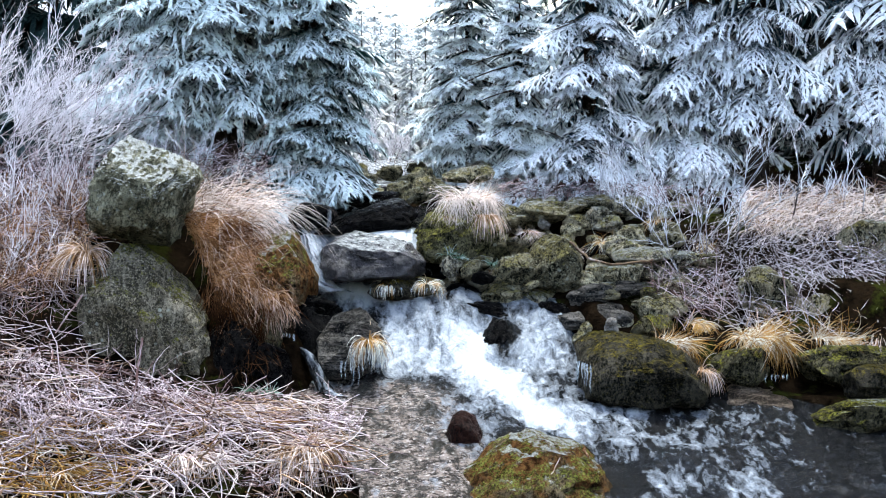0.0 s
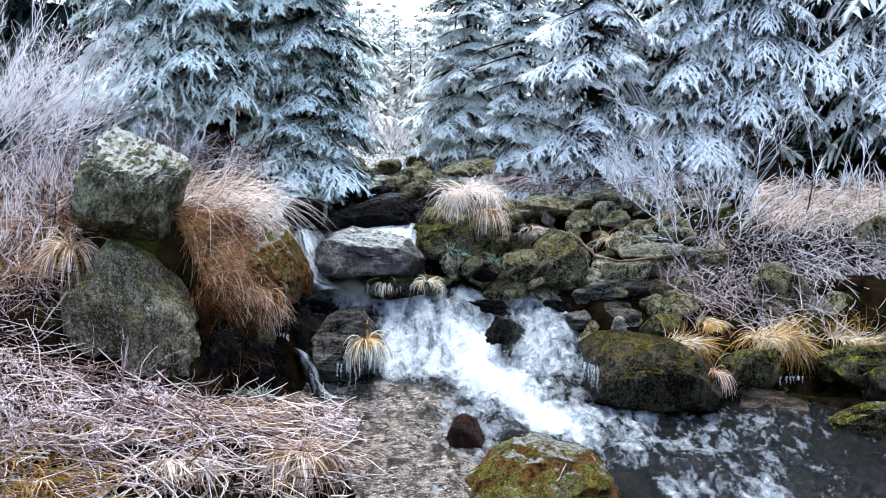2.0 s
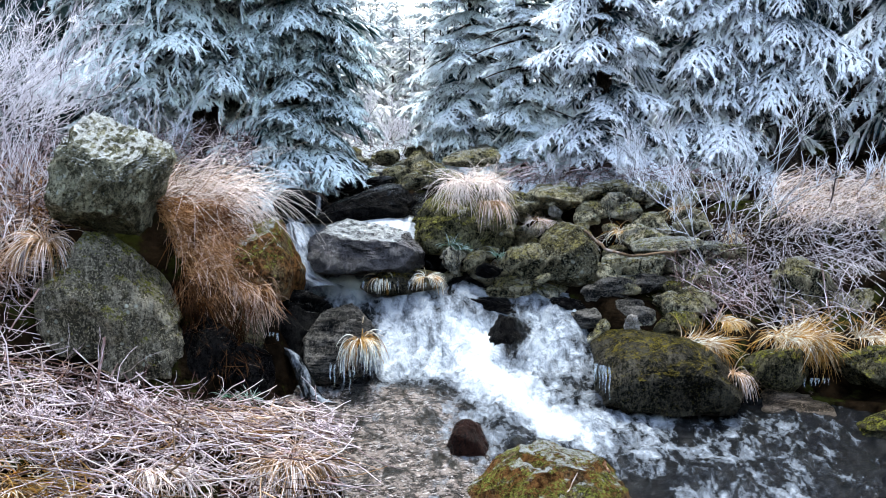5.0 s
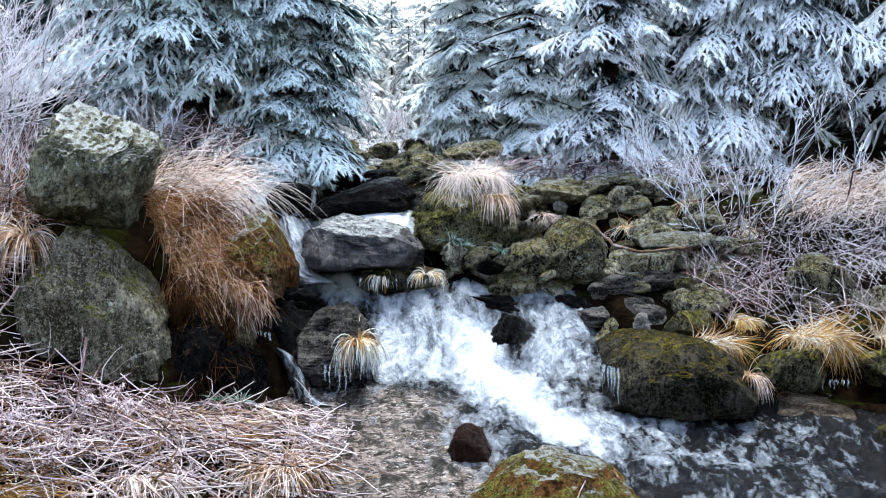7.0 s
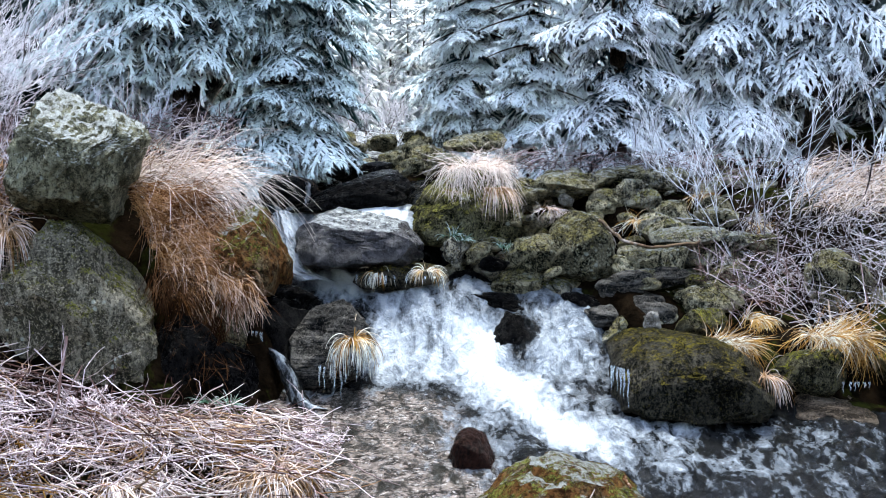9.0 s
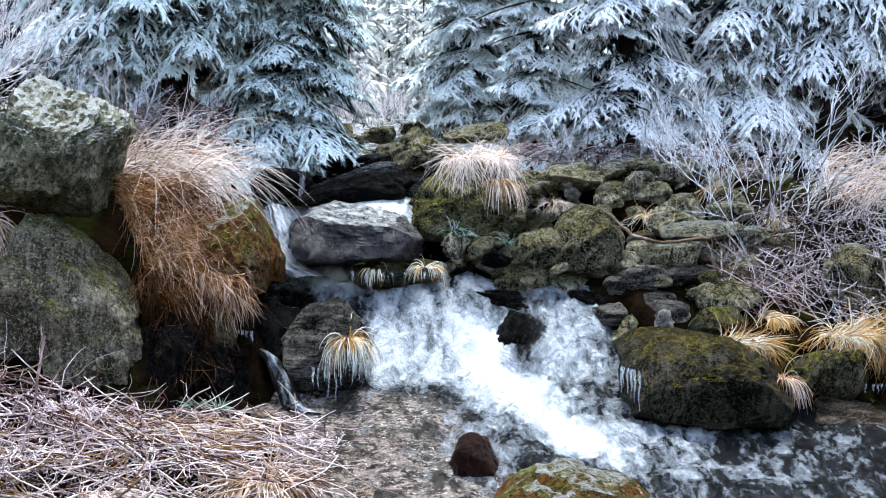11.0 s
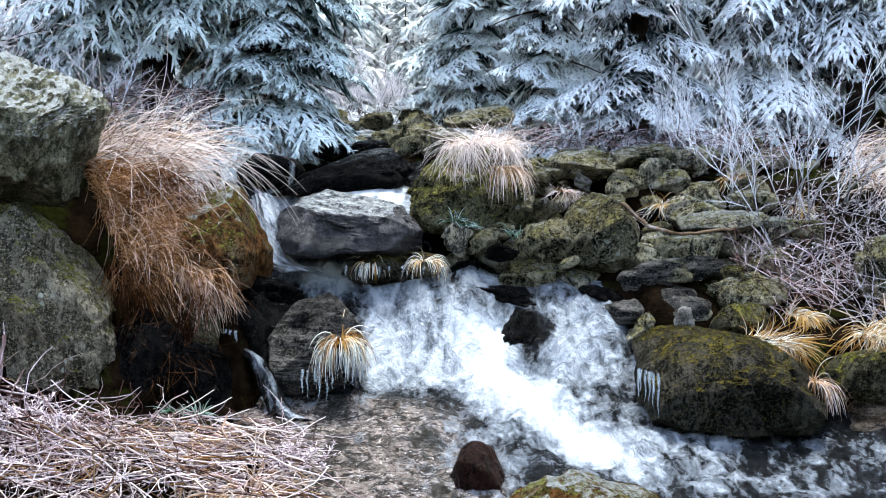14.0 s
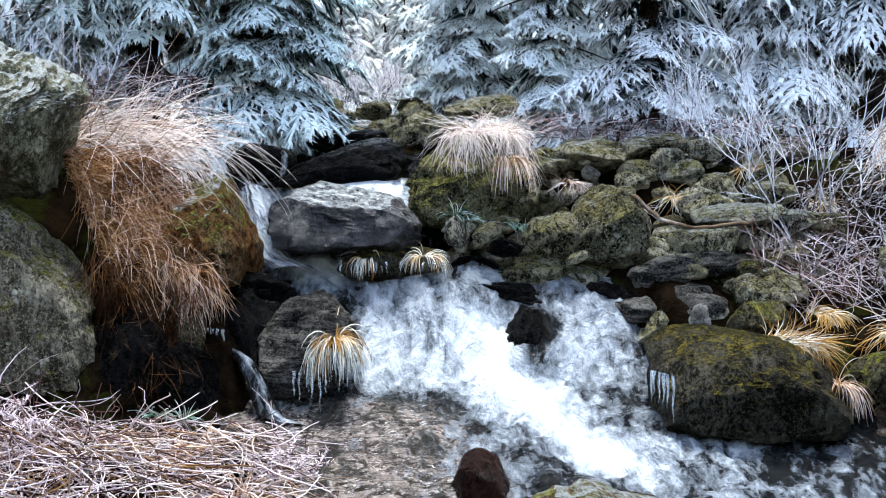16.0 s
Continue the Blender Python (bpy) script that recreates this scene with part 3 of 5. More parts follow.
def hewn(name, place, face, deep, outline, material, label, seed, fronts=(), rough=0.02, category="rock", soft=0.86, chips=45, ball=None, foliation=None, facets=(90, 0.026), along=(1.0, 1.0, 1.0)):
    """A large rock cut to a broken outline. outline: corners x, z in halves of its width and height, clockwise from the upper left; fronts: cleavage planes (x, y, z, distance) on the near side."""
    r = np.random.RandomState(seed)
    p, faces = ball or BALL5
    p = p * 1.75
    pts = np.array(outline, dtype=float)
    planes = []
    for a, b in zip(pts, np.roll(pts, -1, axis=0)):
        e = b - a
        out = np.array([-e[1], e[0]]) / np.linalg.norm(e)
        n = np.array([out[0], r.uniform(-0.25, 0.1), out[1]])
        planes.append((n, float(out @ a)))
    for x, y, z, h in fronts:
        planes.append((np.array([x, y, z]), h))
    planes.append((np.array([0.0, 1.0, 0.1]), 1.0))
    planes.append((np.array([0.0, -1.0, 0.0]), 1.0))
    for turn in range(2):
        for n, h in planes:
            size = np.linalg.norm(n)
            over = np.maximum(0, p @ (n / size) - h / size)
            p = p - over[:, None] * (n / size) * soft
    d = p / np.linalg.norm(p, axis=1, keepdims=True)
    for _ in range(chips):
        n = r.normal(size=3)
        n[1] = -abs(n[1])
        n /= np.linalg.norm(n)
        over = np.maximum(0, p @ n - r.uniform(0.90, 0.99) * (p @ n).max())
        p = p - over[:, None] * n
    p = p + d * (rough * (1.6 * lumps(p, seed + 7, 1.3, 3) - 1.8 * np.abs(lumps(p * np.array([1.5, 1.0, 0.8]), seed + 9, 3.2, 4))))[:, None]
    if foliation:
        # cleavage ledges that run across the rock at one angle
        a, depth = radians(foliation[0]), foliation[1]
        across = p[:, 0] * math.cos(a) + p[:, 2] * math.sin(a) + 0.06 * lumps(p, seed + 3, 2.0, 3)
        ledge = np.zeros(len(p))
        for k, f in enumerate((5.3, 11.0, 23.0)):
            t = across * f + 0.8 * lumps(p, seed + 20 + k, 1.2, 2)
            ledge += (np.abs((t % 1.0) - 0.75 * (t % 1.0 > 0.75)) - 0.4) / (1.6 ** k)
        p = p + d * (depth * ledge)[:, None]
        p = p + d * (0.35 * depth * np.abs(lumps(p, seed + 31, 7.0, 4)))[:, None]
    p = chipped(p, d, seed + 50, facets[0], facets[1], along)
    p = chipped(p, d, seed + 51, 7 * facets[0], 0.5 * facets[1], along)
    p = p - (p.max(0) + p.min(0)) / 2
    p = p / (p.max(0) - p.min(0)) * np.array([face[0], deep, face[1]])
    mesh = mesh_of(name, p, faces, smooth=True)
    mesh.set_sharp_from_angle(angle=radians(30))
    ob = part(name, mesh, material)
    ob.matrix_world = pose(*place)
    return tagged(ob, label, category)


def rock(name, place, face, deep, material, label, seed, turn=(0, 0, 0), category="rock", group="", **shape):
    """A stone whose middle is at place; face: its width and height; deep: from front to back."""
    ob = part(name, rock_mesh((face[0], deep, face[1]), seed, **shape), material)
    ob.matrix_world = pose(*place, *turn)
    return tagged(ob, label, category, group)


boulder = hewn("boulder", (-2.693, -0.687, 1.76), (1.018, 1.038), 0.85, ((-0.45, 0.92), (-0.12, 1.0), (0.84, 0.52), (1.0, 0.28), (0.53, -0.98), (-0.98, -0.74), (-0.66, 0.38)), M_BOULDER, "angular grey-green boulder with a frosted top, on a larger one", 12, ((0.30, -0.60, 0.80, 0.64), (-0.6, -0.8, 0.1, 0.72), (0.9, -0.6, -0.2, 0.80), (0.05, -0.9, -0.45, 0.78)), 0.022, ball=BALL6, soft=0.93, foliation=(-35, 0.05), facets=(70, 0.022), along=(1.3, 1.0, 0.85))
boulder_low = hewn("boulder", (-2.663, -0.822, 0.547), (1.516, 1.541), 1.1, ((-1.0, 0.30), (-0.75, 0.75), (-0.40, 1.0), (-0.05, 0.96), (0.30, 0.68), (0.55, 0.33), (0.78, -0.12), (1.0, -0.62), (1.0, -1.0), (-1.0, -1.0)), M_BOULDER_LOW, "large grey-green boulder with moss and lichen spots", 5, ((0.1, -0.75, 0.6, 0.70), (0.7, -0.75, 0.2, 0.80), (-0.4, -0.85, -0.15, 0.76), (0.3, -0.8, -0.5, 0.95)), 0.03, ball=BALL6, soft=0.92, foliation=(45, 0.03), facets=(60, 0.028))
hewn("boulder", (-1.451, -0.439, 1.009), (0.618, 0.783), 0.8, ((-0.9, 0.6), (0.2, 1.0), (0.6, 0.75), (0.85, 0.3), (1.0, -0.2), (0.8, -1.0), (-1.0, -1.0)), M_FRONT, "mossy brown rock at the edge of the small fall", 21, ((0.3, -0.7, 0.5, 0.75),), 0.03)
rock("rock", (-1.61, -0.781, 0.411), (0.383, 0.831), 0.35, M_MOSSBRIGHT, "moss-covered rock under hanging brown grass", 22, boxy=0.4)
hewn("rock", (-0.835, -0.686, 0.335), (0.66, 0.761), 0.6, ((-0.9, 0.1), (-0.3, 0.85), (0.35, 1.0), (0.85, 0.55), (1.0, -0.1), (0.8, -0.6), (0.3, -1.0), (-0.9, -1.0)), M_STRATA, "wet banded rock with ice and a small sedge tuft", 23, ((-0.5, -0.7, 0.6, 0.7),), 0.03, foliation=(115, 0.05))
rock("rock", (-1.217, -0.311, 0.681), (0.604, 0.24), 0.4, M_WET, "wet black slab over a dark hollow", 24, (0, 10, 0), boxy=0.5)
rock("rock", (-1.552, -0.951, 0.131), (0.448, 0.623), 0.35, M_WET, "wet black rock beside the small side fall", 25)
hewn("boulder", (-0.7, 0.567, 1.065), (1.10, 0.53), 1.0, ((-1.0, -0.25), (-0.9, 0.35), (-0.6, 0.85), (-0.25, 1.0), (0.2, 0.82), (0.65, 0.45), (0.95, -0.05), (1.0, -0.5), (0.75, -1.0), (-0.7, -1.0), (-0.95, -0.7)), M_WETGREY, "smooth wet grey boulder in the brook", 31, ((0.15, -0.45, 0.9, 0.55), (0.1, -1.0, 0.1, 0.62), (-0.6, -0.8, 0.2, 0.8), (0.5, -0.6, 0.6, 0.75)), 0.03, chips=14, soft=0.80, facets=(50, 0.02))
hewn("boulder", (-0.78, 1.293, 1.4), (1.101, 0.44), 0.8, ((-1.0, -0.5), (-0.3, 0.2), (0.2, 0.95), (0.8, 0.9), (1.0, 0.3), (0.9, -0.5), (0.2, -1.0), (-0.9, -1.0)), M_WET, "long wet black rock across the brook", 32, ((0.0, -0.7, 0.7, 0.7),), 0.03)
rock("rock", (-1.307, 1.395, 1.437), (0.496, 0.292), 0.5, M_WET, "wet black rock with a trickle of water", 33)
rock("rock", (-0.616, 3.015, 1.663), (0.335, 0.18), 0.4, M_WETGREY, "rounded grey stone in the upper brook", 34)
rock("rock", (-0.884, 2.208, 1.589), (0.337, 0.184), 0.4, M_WET, "dark stone in the upper brook", 35)
hewn("boulder", (0.122, 0.984, 1.294), (1.102, 0.739), 0.9, ((-0.9, -0.1), (-0.45, 0.55), (0.1, 1.0), (0.6, 0.95), (0.95, 0.3), (1.0, -1.0), (-0.95, -1.0)), M_HUMMOCK, "mossy hummock rock with drooping frosted grass", 36, ((-0.3, -0.7, 0.6, 0.75),), 0.05)
icy_rock = rock("rock", (-0.347, 0.345, 0.80), (0.743, 0.25), 0.4, M_MOSSROCK, "low icy rock with grass tufts in the brook", 37)
rock("rock", (0.186, 0.647, 0.775), (0.39, 0.156), 0.4, M_WET, "low wet black stone at the lip of the fall", 38)
rock("rock", (0.595, 0.446, 0.757), (0.494, 0.247), 0.4, M_PILE, "low wet mossy stone at the lip of the fall", 39)
hewn("boulder", (1.09, 0.464, 1.017), (0.593, 0.593), 0.6, ((-0.95, -0.3), (-0.6, 0.5), (0.2, 1.0), (0.7, 0.85), (1.0, 0.0), (0.9, -1.0), (-0.9, -1.0)), M_PILE, "dark rounded boulder with moss on its shoulder", 40, ((-0.4, -0.7, 0.6, 0.75),), 0.03)
mossy = hewn("boulder", (1.821, -0.999, 0.163), (1.255, 0.719), 0.8, ((-0.98, 0.3), (-0.75, 0.85), (-0.2, 1.0), (0.3, 0.85), (0.8, 0.1), (1.0, -0.5), (0.9, -1.0), (-0.95, -1.0)), M_MOSSROCK, "broad wet boulder with yellow moss in the brook", 41, ((-0.1, -0.6, 0.75, 0.75), (0.0, -1.0, -0.1, 0.85)), 0.025)
rock("rock", (2.834, -0.915, -0.068), (0.635, 0.26), 0.5, M_SLATE, "flat wet slate stone at the water's edge", 42, boxy=0.7)
rock("rock", (3.648, -1.425, -0.19), (0.962, 0.404), 0.6, M_MOSSBRIGHT, "low stone with yellow-green moss in shallow water", 43, (0, -4, 0), boxy=0.3)
hewn("boulder", (0.684, -2.756, -0.584), (1.468, 1.015), 0.9, ((-1.0, -0.1), (-0.55, 0.6), (-0.25, 1.0), (0.1, 0.95), (0.55, 0.65), (0.85, 0.1), (1.0, -1.0), (-1.0, -1.0)), M_FRONT, "rusty boulder with moss and frost in the water", 44, ((-0.3, -0.6, 0.7, 0.75), (0.3, -0.6, 0.7, 0.78)), 0.04)
hewn("rock", (0.194, -2.026, -0.18), (0.348, 0.339), 0.26, ((-1.0, 0.1), (-0.75, 0.75), (-0.25, 1.0), (0.25, 0.7), (0.75, -0.1), (1.0, -0.7), (0.7, -1.0), (-0.9, -1.0)), M_BROWN, "wet red-brown stone standing in the shallows", 45, ((0.2, -0.7, 0.6, 0.8),), 0.02)
rock("rock", (1.50, -0.074, 0.45), (0.60, 0.36), 0.5, M_PILE_B, "wet rock beside the fall", 146, boxy=0.5)
rock("rock", (1.27, -0.02, 0.50), (0.40, 0.24), 0.36, M_STRATA, "wet grey rock at the edge of the fall", 147, (0, -8, 0), boxy=0.45)
rock("rock", (1.55, 0.06, 0.60), (0.44, 0.22), 0.36, M_STRATA, "wet dark slab above the broad boulder", 148, (0, 6, 0), boxy=0.5)
rock("stone", (1.534, -0.70, 0.565), (0.135, 0.15), 0.13, M_PALE, "small pale pebble on a wet rock", 47, category="stone", cuts=9, boxy=0.4)

# two black rocks added so that the hollow's shade lies in their colour
rock("rock", (-1.193, -0.489, 0.297), (0.515, 0.798), 0.4, M_WET, "black rock added to darken the hollow", 66)
rock("rock", (-1.908, -0.894, 0.236), (0.7, 0.85), 0.4, M_WET, "dark rock added as shade under the hanging grass", 67)
rock("rock", (1.62, -0.12, 0.55), (0.50, 0.28), 0.4, M_STRATA, "wet grey slab between the fall and the bank", 149, (0, 5, 0), boxy=0.5)
rock("rock", (1.40, -0.20, 0.44), (0.32, 0.24), 0.3, M_PILE, "wet stone at the edge of the fall", 150, (0, -6, 0))
# black strip along the boulder's foot: wet rock with its shade coloured in
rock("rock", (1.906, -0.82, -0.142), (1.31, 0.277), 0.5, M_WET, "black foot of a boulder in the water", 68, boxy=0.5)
rock("rock", (1.649, 0.255, 0.896), (0.542, 0.314), 0.4, M_PILE, "flat mossy slab in the bank of rubble", 71, boxy=0.5)
rock("rock", (2.038, -0.063, 0.656), (0.53, 0.308), 0.4, M_PILE, "mossy stone at the foot of the rubble", 72)
rock("rock", (1.401, 0.144, 0.749), (0.452, 0.258), 0.4, M_STRATA, "wet grey slab at the water's edge", 73, boxy=0.5)
rock("rock", (1.941, -0.275, 0.488), (0.45, 0.261), 0.4, M_MOSSBRIGHT, "mossy stone behind the broad boulder", 75)
rock("rock", (2.148, 0.564, 1.01), (0.774, 0.332), 0.5, M_PILE_B, "broad pale slab in the bank of rubble", 76, boxy=0.5)

# drowned rocks that break the fall
hewn("rock", (0.53, -0.13, 0.33), (0.36, 0.46), 0.4, ((-0.9, 0.3), (-0.3, 1.0), (0.5, 0.9), (0.9, 0.2), (1.0, -1.0), (-0.8, -1.0)), M_WET, "black rock standing in the white fall", 81, ((0.0, -0.7, 0.6, 0.75),), 0.05)
rock("rock", (0.46, 0.26, 0.585), (0.80, 0.20), 0.36, M_WET, "dark ledge under a thin sheet of water", 82, (0, 2, 0), boxy=0.5)
rock("rock", (1.12, 0.20, 0.56), (0.42, 0.24), 0.36, M_WET, "wet dark rock at the edge of the fall", 83, (0, 6, 0), boxy=0.4)

# ---- spruces ----
def ribbon_tube(path, radii, sides=3):
    """Vertices and triangles of a thin tube along a path."""
    k = len(path)
    t = np.gradient(path, axis=0)
    t /= np.maximum(np.linalg.norm(t, axis=1, keepdims=True), 1e-9)
    a = np.cross(t, (0.31, 0.17, 0.93))
    a /= np.maximum(np.linalg.norm(a, axis=1, keepdims=True), 1e-9)
    b = np.cross(t, a)
    ang = np.arange(sides) * 2 * np.pi / sides
    v = path[:, None] + radii[:, None, None] * (np.cos(ang)[None, :, None] * a[:, None] + np.sin(ang)[None, :, None] * b[:, None])
    i = np.arange(k - 1)[:, None] * sides + np.arange(sides)
    j = np.arange(k - 1)[:, None] * sides + (np.arange(sides) + 1) % sides
    f = np.concatenate([np.stack([i, j, j + sides], -1).reshape(-1, 3), np.stack([i, j + sides, i + sides], -1).reshape(-1, 3)])
    return v.reshape(-1, 3), f


def spray(seed, twigs=10, droop=0.40, fat=1.3, sag=0.30, needles=4, along=3):
    """One bough, 1 long along x: a flat fan of side twigs, each a comb of needle-clad fingers that hang a little; rime lies on their upper sides and grows towards the tips."""
    r = np.random.RandomState(seed)
    verts, frost = [], []

    def axis(s):
        return np.array([s, 0.04 * np.sin(4 * s + seed), 0.14 * s - droop * s * s + 0.10 * s ** 4])

    def finger(p0, way, length, rad, rime):
        """A short needle-clad shoot: a ragged three-sided spindle, white above and green below, with loose needles."""
        way = way / np.linalg.norm(way)
        side = np.cross(way, (0, 0, 1.0))
        side /= max(np.linalg.norm(side), 1e-6)
        top = np.cross(side, way)
        rings = []
        for s, wide in ((0.0, 0.75), (0.55, 1.0)):
            c = p0 + way * length * s - np.array([0, 0, 0.12 * length * s * s])
            w = rad * wide * r.uniform(0.7, 1.3, 3)
            rings.append((c + side * w[0] + top * w[0] * 0.45, c - side * w[1] + top * w[1] * 0.45, c - top * w[2] * 1.1))
        tip = p0 + way * length * 1.02 - np.array([0, 0, 0.14 * length])
        ice = (rime + 0.30, rime + 0.30, rime - 0.42)
        for q in range(3):
            n = (q + 1) % 3
            verts.extend((rings[0][q], rings[0][n], rings[1][n], rings[0][q], rings[1][n], rings[1][q], rings[1][q], rings[1][n], tip))
            frost.extend((ice[q] - 0.15, ice[n] - 0.15, ice[n], ice[q] - 0.15, ice[n], ice[q], ice[q], ice[n], rime + 0.30))
        for _ in range(needles):
            base = p0 + way * length * r.uniform(0.1, 0.85)
            turn = r.uniform(0, 6.28)
            out = side * np.cos(turn) + top * np.sin(turn)
            wide = np.cross(way, out) * 0.0055 * fat
            verts.extend((base - wide, base + wide, base + (way * r.uniform(0.5, 1.1) + out * 0.8) * (0.030 * fat + 0.6 * rad)))
            low = rime + 0.35 * np.sin(turn)
            frost.extend((low - 0.1, low - 0.1, low + 0.15))

    for k in range(twigs):
        s = 0.10 + 0.86 * (k + r.uniform(-0.25, 0.25)) / twigs
        for side in (-1, 1):
            size = (0.44 * (1 - s) ** 0.75 * min(1.0, 0.45 + 3 * s) + 0.09) * r.uniform(0.6, 1.25)
            a = radians(r.uniform(34, 62))
            p0 = axis(s)
            fall = sag * r.uniform(0.6, 1.5)
            d = np.array([np.cos(a), side * np.sin(a), -0.15])
            rime = 0.02 + 0.62 * s + r.uniform(-0.12, 0.12)

            def twig(u):
                return p0 + d * size * u - np.array([0, 0, fall * size * u * u])

            for q in range(along):
                u = q / along
                finger(twig(u), twig(u + 1.0 / along) - twig(u), size * 1.25 / along + 0.02, 0.0125 * fat, rime + 0.25 * u)
                for other in (-1, 1):
                    u2 = u + r.uniform(0.05, 0.3)
                    b = other * radians(r.uniform(30, 58))
                    way = np.array([d[0] * np.cos(b) - d[1] * np.sin(b), d[0] * np.sin(b) + d[1] * np.cos(b), -0.25 - 1.4 * fall * u2 - r.uniform(0, 0.5) * sag])
                    finger(twig(u2), way, (0.22 * size * (1.1 - u2) + 0.05) * r.uniform(0.7, 1.3), 0.0105 * fat, rime + 0.25 * u2)
    joints = 7 if along > 1 else 3
    for k in range(joints):
        finger(axis(k / joints), axis((k + 1) / joints) - axis(k / joints), 1.2 / joints, 0.015 * fat, 0.15 + 0.56 * k / joints)
    return np.array(verts), np.clip(np.array(frost), -0.3, 1.3)


SPRAYS = [spray(s) for s in range(5)]
HANGING_SPRAYS = [spray(s, 11, 0.48, 1.3, 0.42) for s in range(30, 35)]
TOP_SPRAYS = [spray(s, 5, 0.42, 2.6, 0.35, 1, 1) for s in range(10, 14)]
FAR_SPRAYS = [spray(s, 3, 0.35, 5.0, 0.35, 0, 1) for s in range(20, 24)]


def crown_mesh(seed, height, radius, low, dense_to, sprays, gap=0.33, hang=1.0, tops=TOP_SPRAYS):
    r = np.random.RandomState(seed)
    all_v, all_f = [], []
    h = low
    turn = r.uniform(0, 6.28)
    while h < height * 0.985:
        reach = radius * (1 - h / height) ** 0.8 * (0.75 + 0.25 * min(1.0, (h - low + 0.25) / 0.5)) + 0.05
        count = 7 if gap > 0.2 else 9
        for k in range(count):
            turn += 2 * np.pi / count + r.uniform(-0.25, 0.25)
            size = reach * r.uniform(0.55, 1.2)
            kinds = sprays if h < dense_to and math.sin(turn) < 0.35 else tops
            v, f = kinds[r.randint(len(kinds))]
            v = v * np.array([size, size * r.uniform(0.75, 1.05) + 0.10, size * r.uniform(0.9, 1.2)])
            f = f + r.uniform(-0.16, 0.16)
            tip = -r.uniform(0.05, 0.42) * hang + 0.75 * (h / height) ** 1.5
            m = Euler((r.uniform(-0.3, 0.3), -tip, turn)).to_matrix()
            all_v.append(v @ np.array(m).T + (0, 0, h + r.uniform(-0.05, 0.05)))
            all_f.append(f)
        turn += 0.5
        h += gap * (1.0 if h < dense_to else 1.8) * r.uniform(0.8, 1.2)
    v, f = np.concatenate(all_v), np.concatenate(all_f)
    return mesh_of("crown", v, np.arange(len(v)).reshape(-1, 3), f)


def trunk_mesh(height, radius, seed):
    r = np.random.RandomState(seed)
    s = np.linspace(0, 1, 14)
    path = np.stack([0.02 * np.sin(3 * s + seed), 0.02 * np.cos(2 * s + seed), s * height * 0.97 - 0.15], -1)
    v, f = ribbon_tube(path, radius * (1.0 - 0.93 * s) + 0.25 * radius * np.exp(-s * 26), 12)
    parts, at = [(v, f)], len(v)
    for k in range(26):
        h = r.uniform(0.05, 0.5) * height
        a = r.uniform(0, 6.28)
        n = np.linspace(0, 1, 5)[:, None] * r.uniform(0.25, 0.7)
        limb = np.array([0, 0, h]) + n * np.array([np.cos(a), np.sin(a), -0.1]) - np.array([0, 0, 0.35]) * n * n
        lv, lf = ribbon_tube(limb, np.linspace(0.014, 0.004, 5))
        parts.append((lv, lf + at))
        at += len(lv)
    return mesh_of("trunk", np.concatenate([q[0] for q in parts]), np.concatenate([q[1] for q in parts]), smooth=True)


def spruce(place, height, radius, material, label, seed, low=0.25, dense_to=2.15, thick=0.09, sprays=SPRAYS, gap=0.33, hang=1.0, tops=TOP_SPRAYS, group="spruces of the valley"):
    tree = tagged(new("spruce"), label, "tree", group)
    part("trunk", trunk_mesh(height, thick, seed), M_BARK, tree)
    part("crown", crown_mesh(seed, height, radius, low, dense_to, sprays, gap, hang, tops), material, tree)
    tree.matrix_world = pose(*place)
    return tree


spruce((-2.339, 2.433, 1.937), 8.5, 1.30, M_NEEDLE_LEFT, "broad blue-green spruce with rimed drooping boughs", 1, low=0.80, gap=0.20, hang=1.0, thick=0.12)
spruce((-1.384, 2.209, 1.607), 7.5, 0.84, M_NEEDLE_LOW, "dark blue-green spruce with boughs down to the ground", 2, low=0.10, gap=0.17)
spruce((-1.955, 3.025, 1.804), 8.0, 0.95, M_NEEDLE_LOW, "blue-green spruce between two larger ones", 13, low=0.7, gap=0.24)
spruce((-3.31, 3.64, 1.996), 7.0, 1.05, M_NEEDLE_LEFT, "pale blue-green spruce behind a larger one", 3, low=0.2, gap=0.20)
spruce((0.299, 3.825, 1.78), 3.9, 0.72, M_NEEDLE_MID, "young blue spruce with frosted boughs", 4, low=0.08, thick=0.03, gap=0.15)
spruce((0.84, 3.017, 1.689), 3.2, 0.54, M_NEEDLE_MID, "small blue-green spruce with frosted boughs", 5, low=0.05, thick=0.025, gap=0.13)
spruce((1.593, 2.613, 1.653), 6.5, 0.86, M_NEEDLE_RIGHT, "white-rimed spruce with tiers of heavy boughs", 6, low=0.12, gap=0.24)
spruce((2.824, 3.214, 1.639), 8.0, 1.0, M_NEEDLE_RIGHT, "tall spruce thick with blue-white rime", 7, low=0.35, gap=0.26, hang=1.3, sprays=HANGING_SPRAYS)
spruce((3.439, 2.814, 1.648), 8.5, 0.95, M_NEEDLE_RIGHT, "tall rimed spruce with hanging boughs and a bare lower trunk", 8, low=1.0, gap=0.30, hang=1.4, thick=0.12, sprays=HANGING_SPRAYS)
spruce((4.823, 2.911, 1.614), 8.0, 1.1, M_NEEDLE_RIGHT, "rimed spruce with long drooping boughs", 9, low=0.85, gap=0.28, hang=1.3, sprays=HANGING_SPRAYS)
spruce((4.439, 3.814, 1.625), 9.0, 0.95, M_NEEDLE_RIGHT, "shaded spruce with a dark bare trunk", 10, low=1.9, thick=0.13, sprays=TOP_SPRAYS)

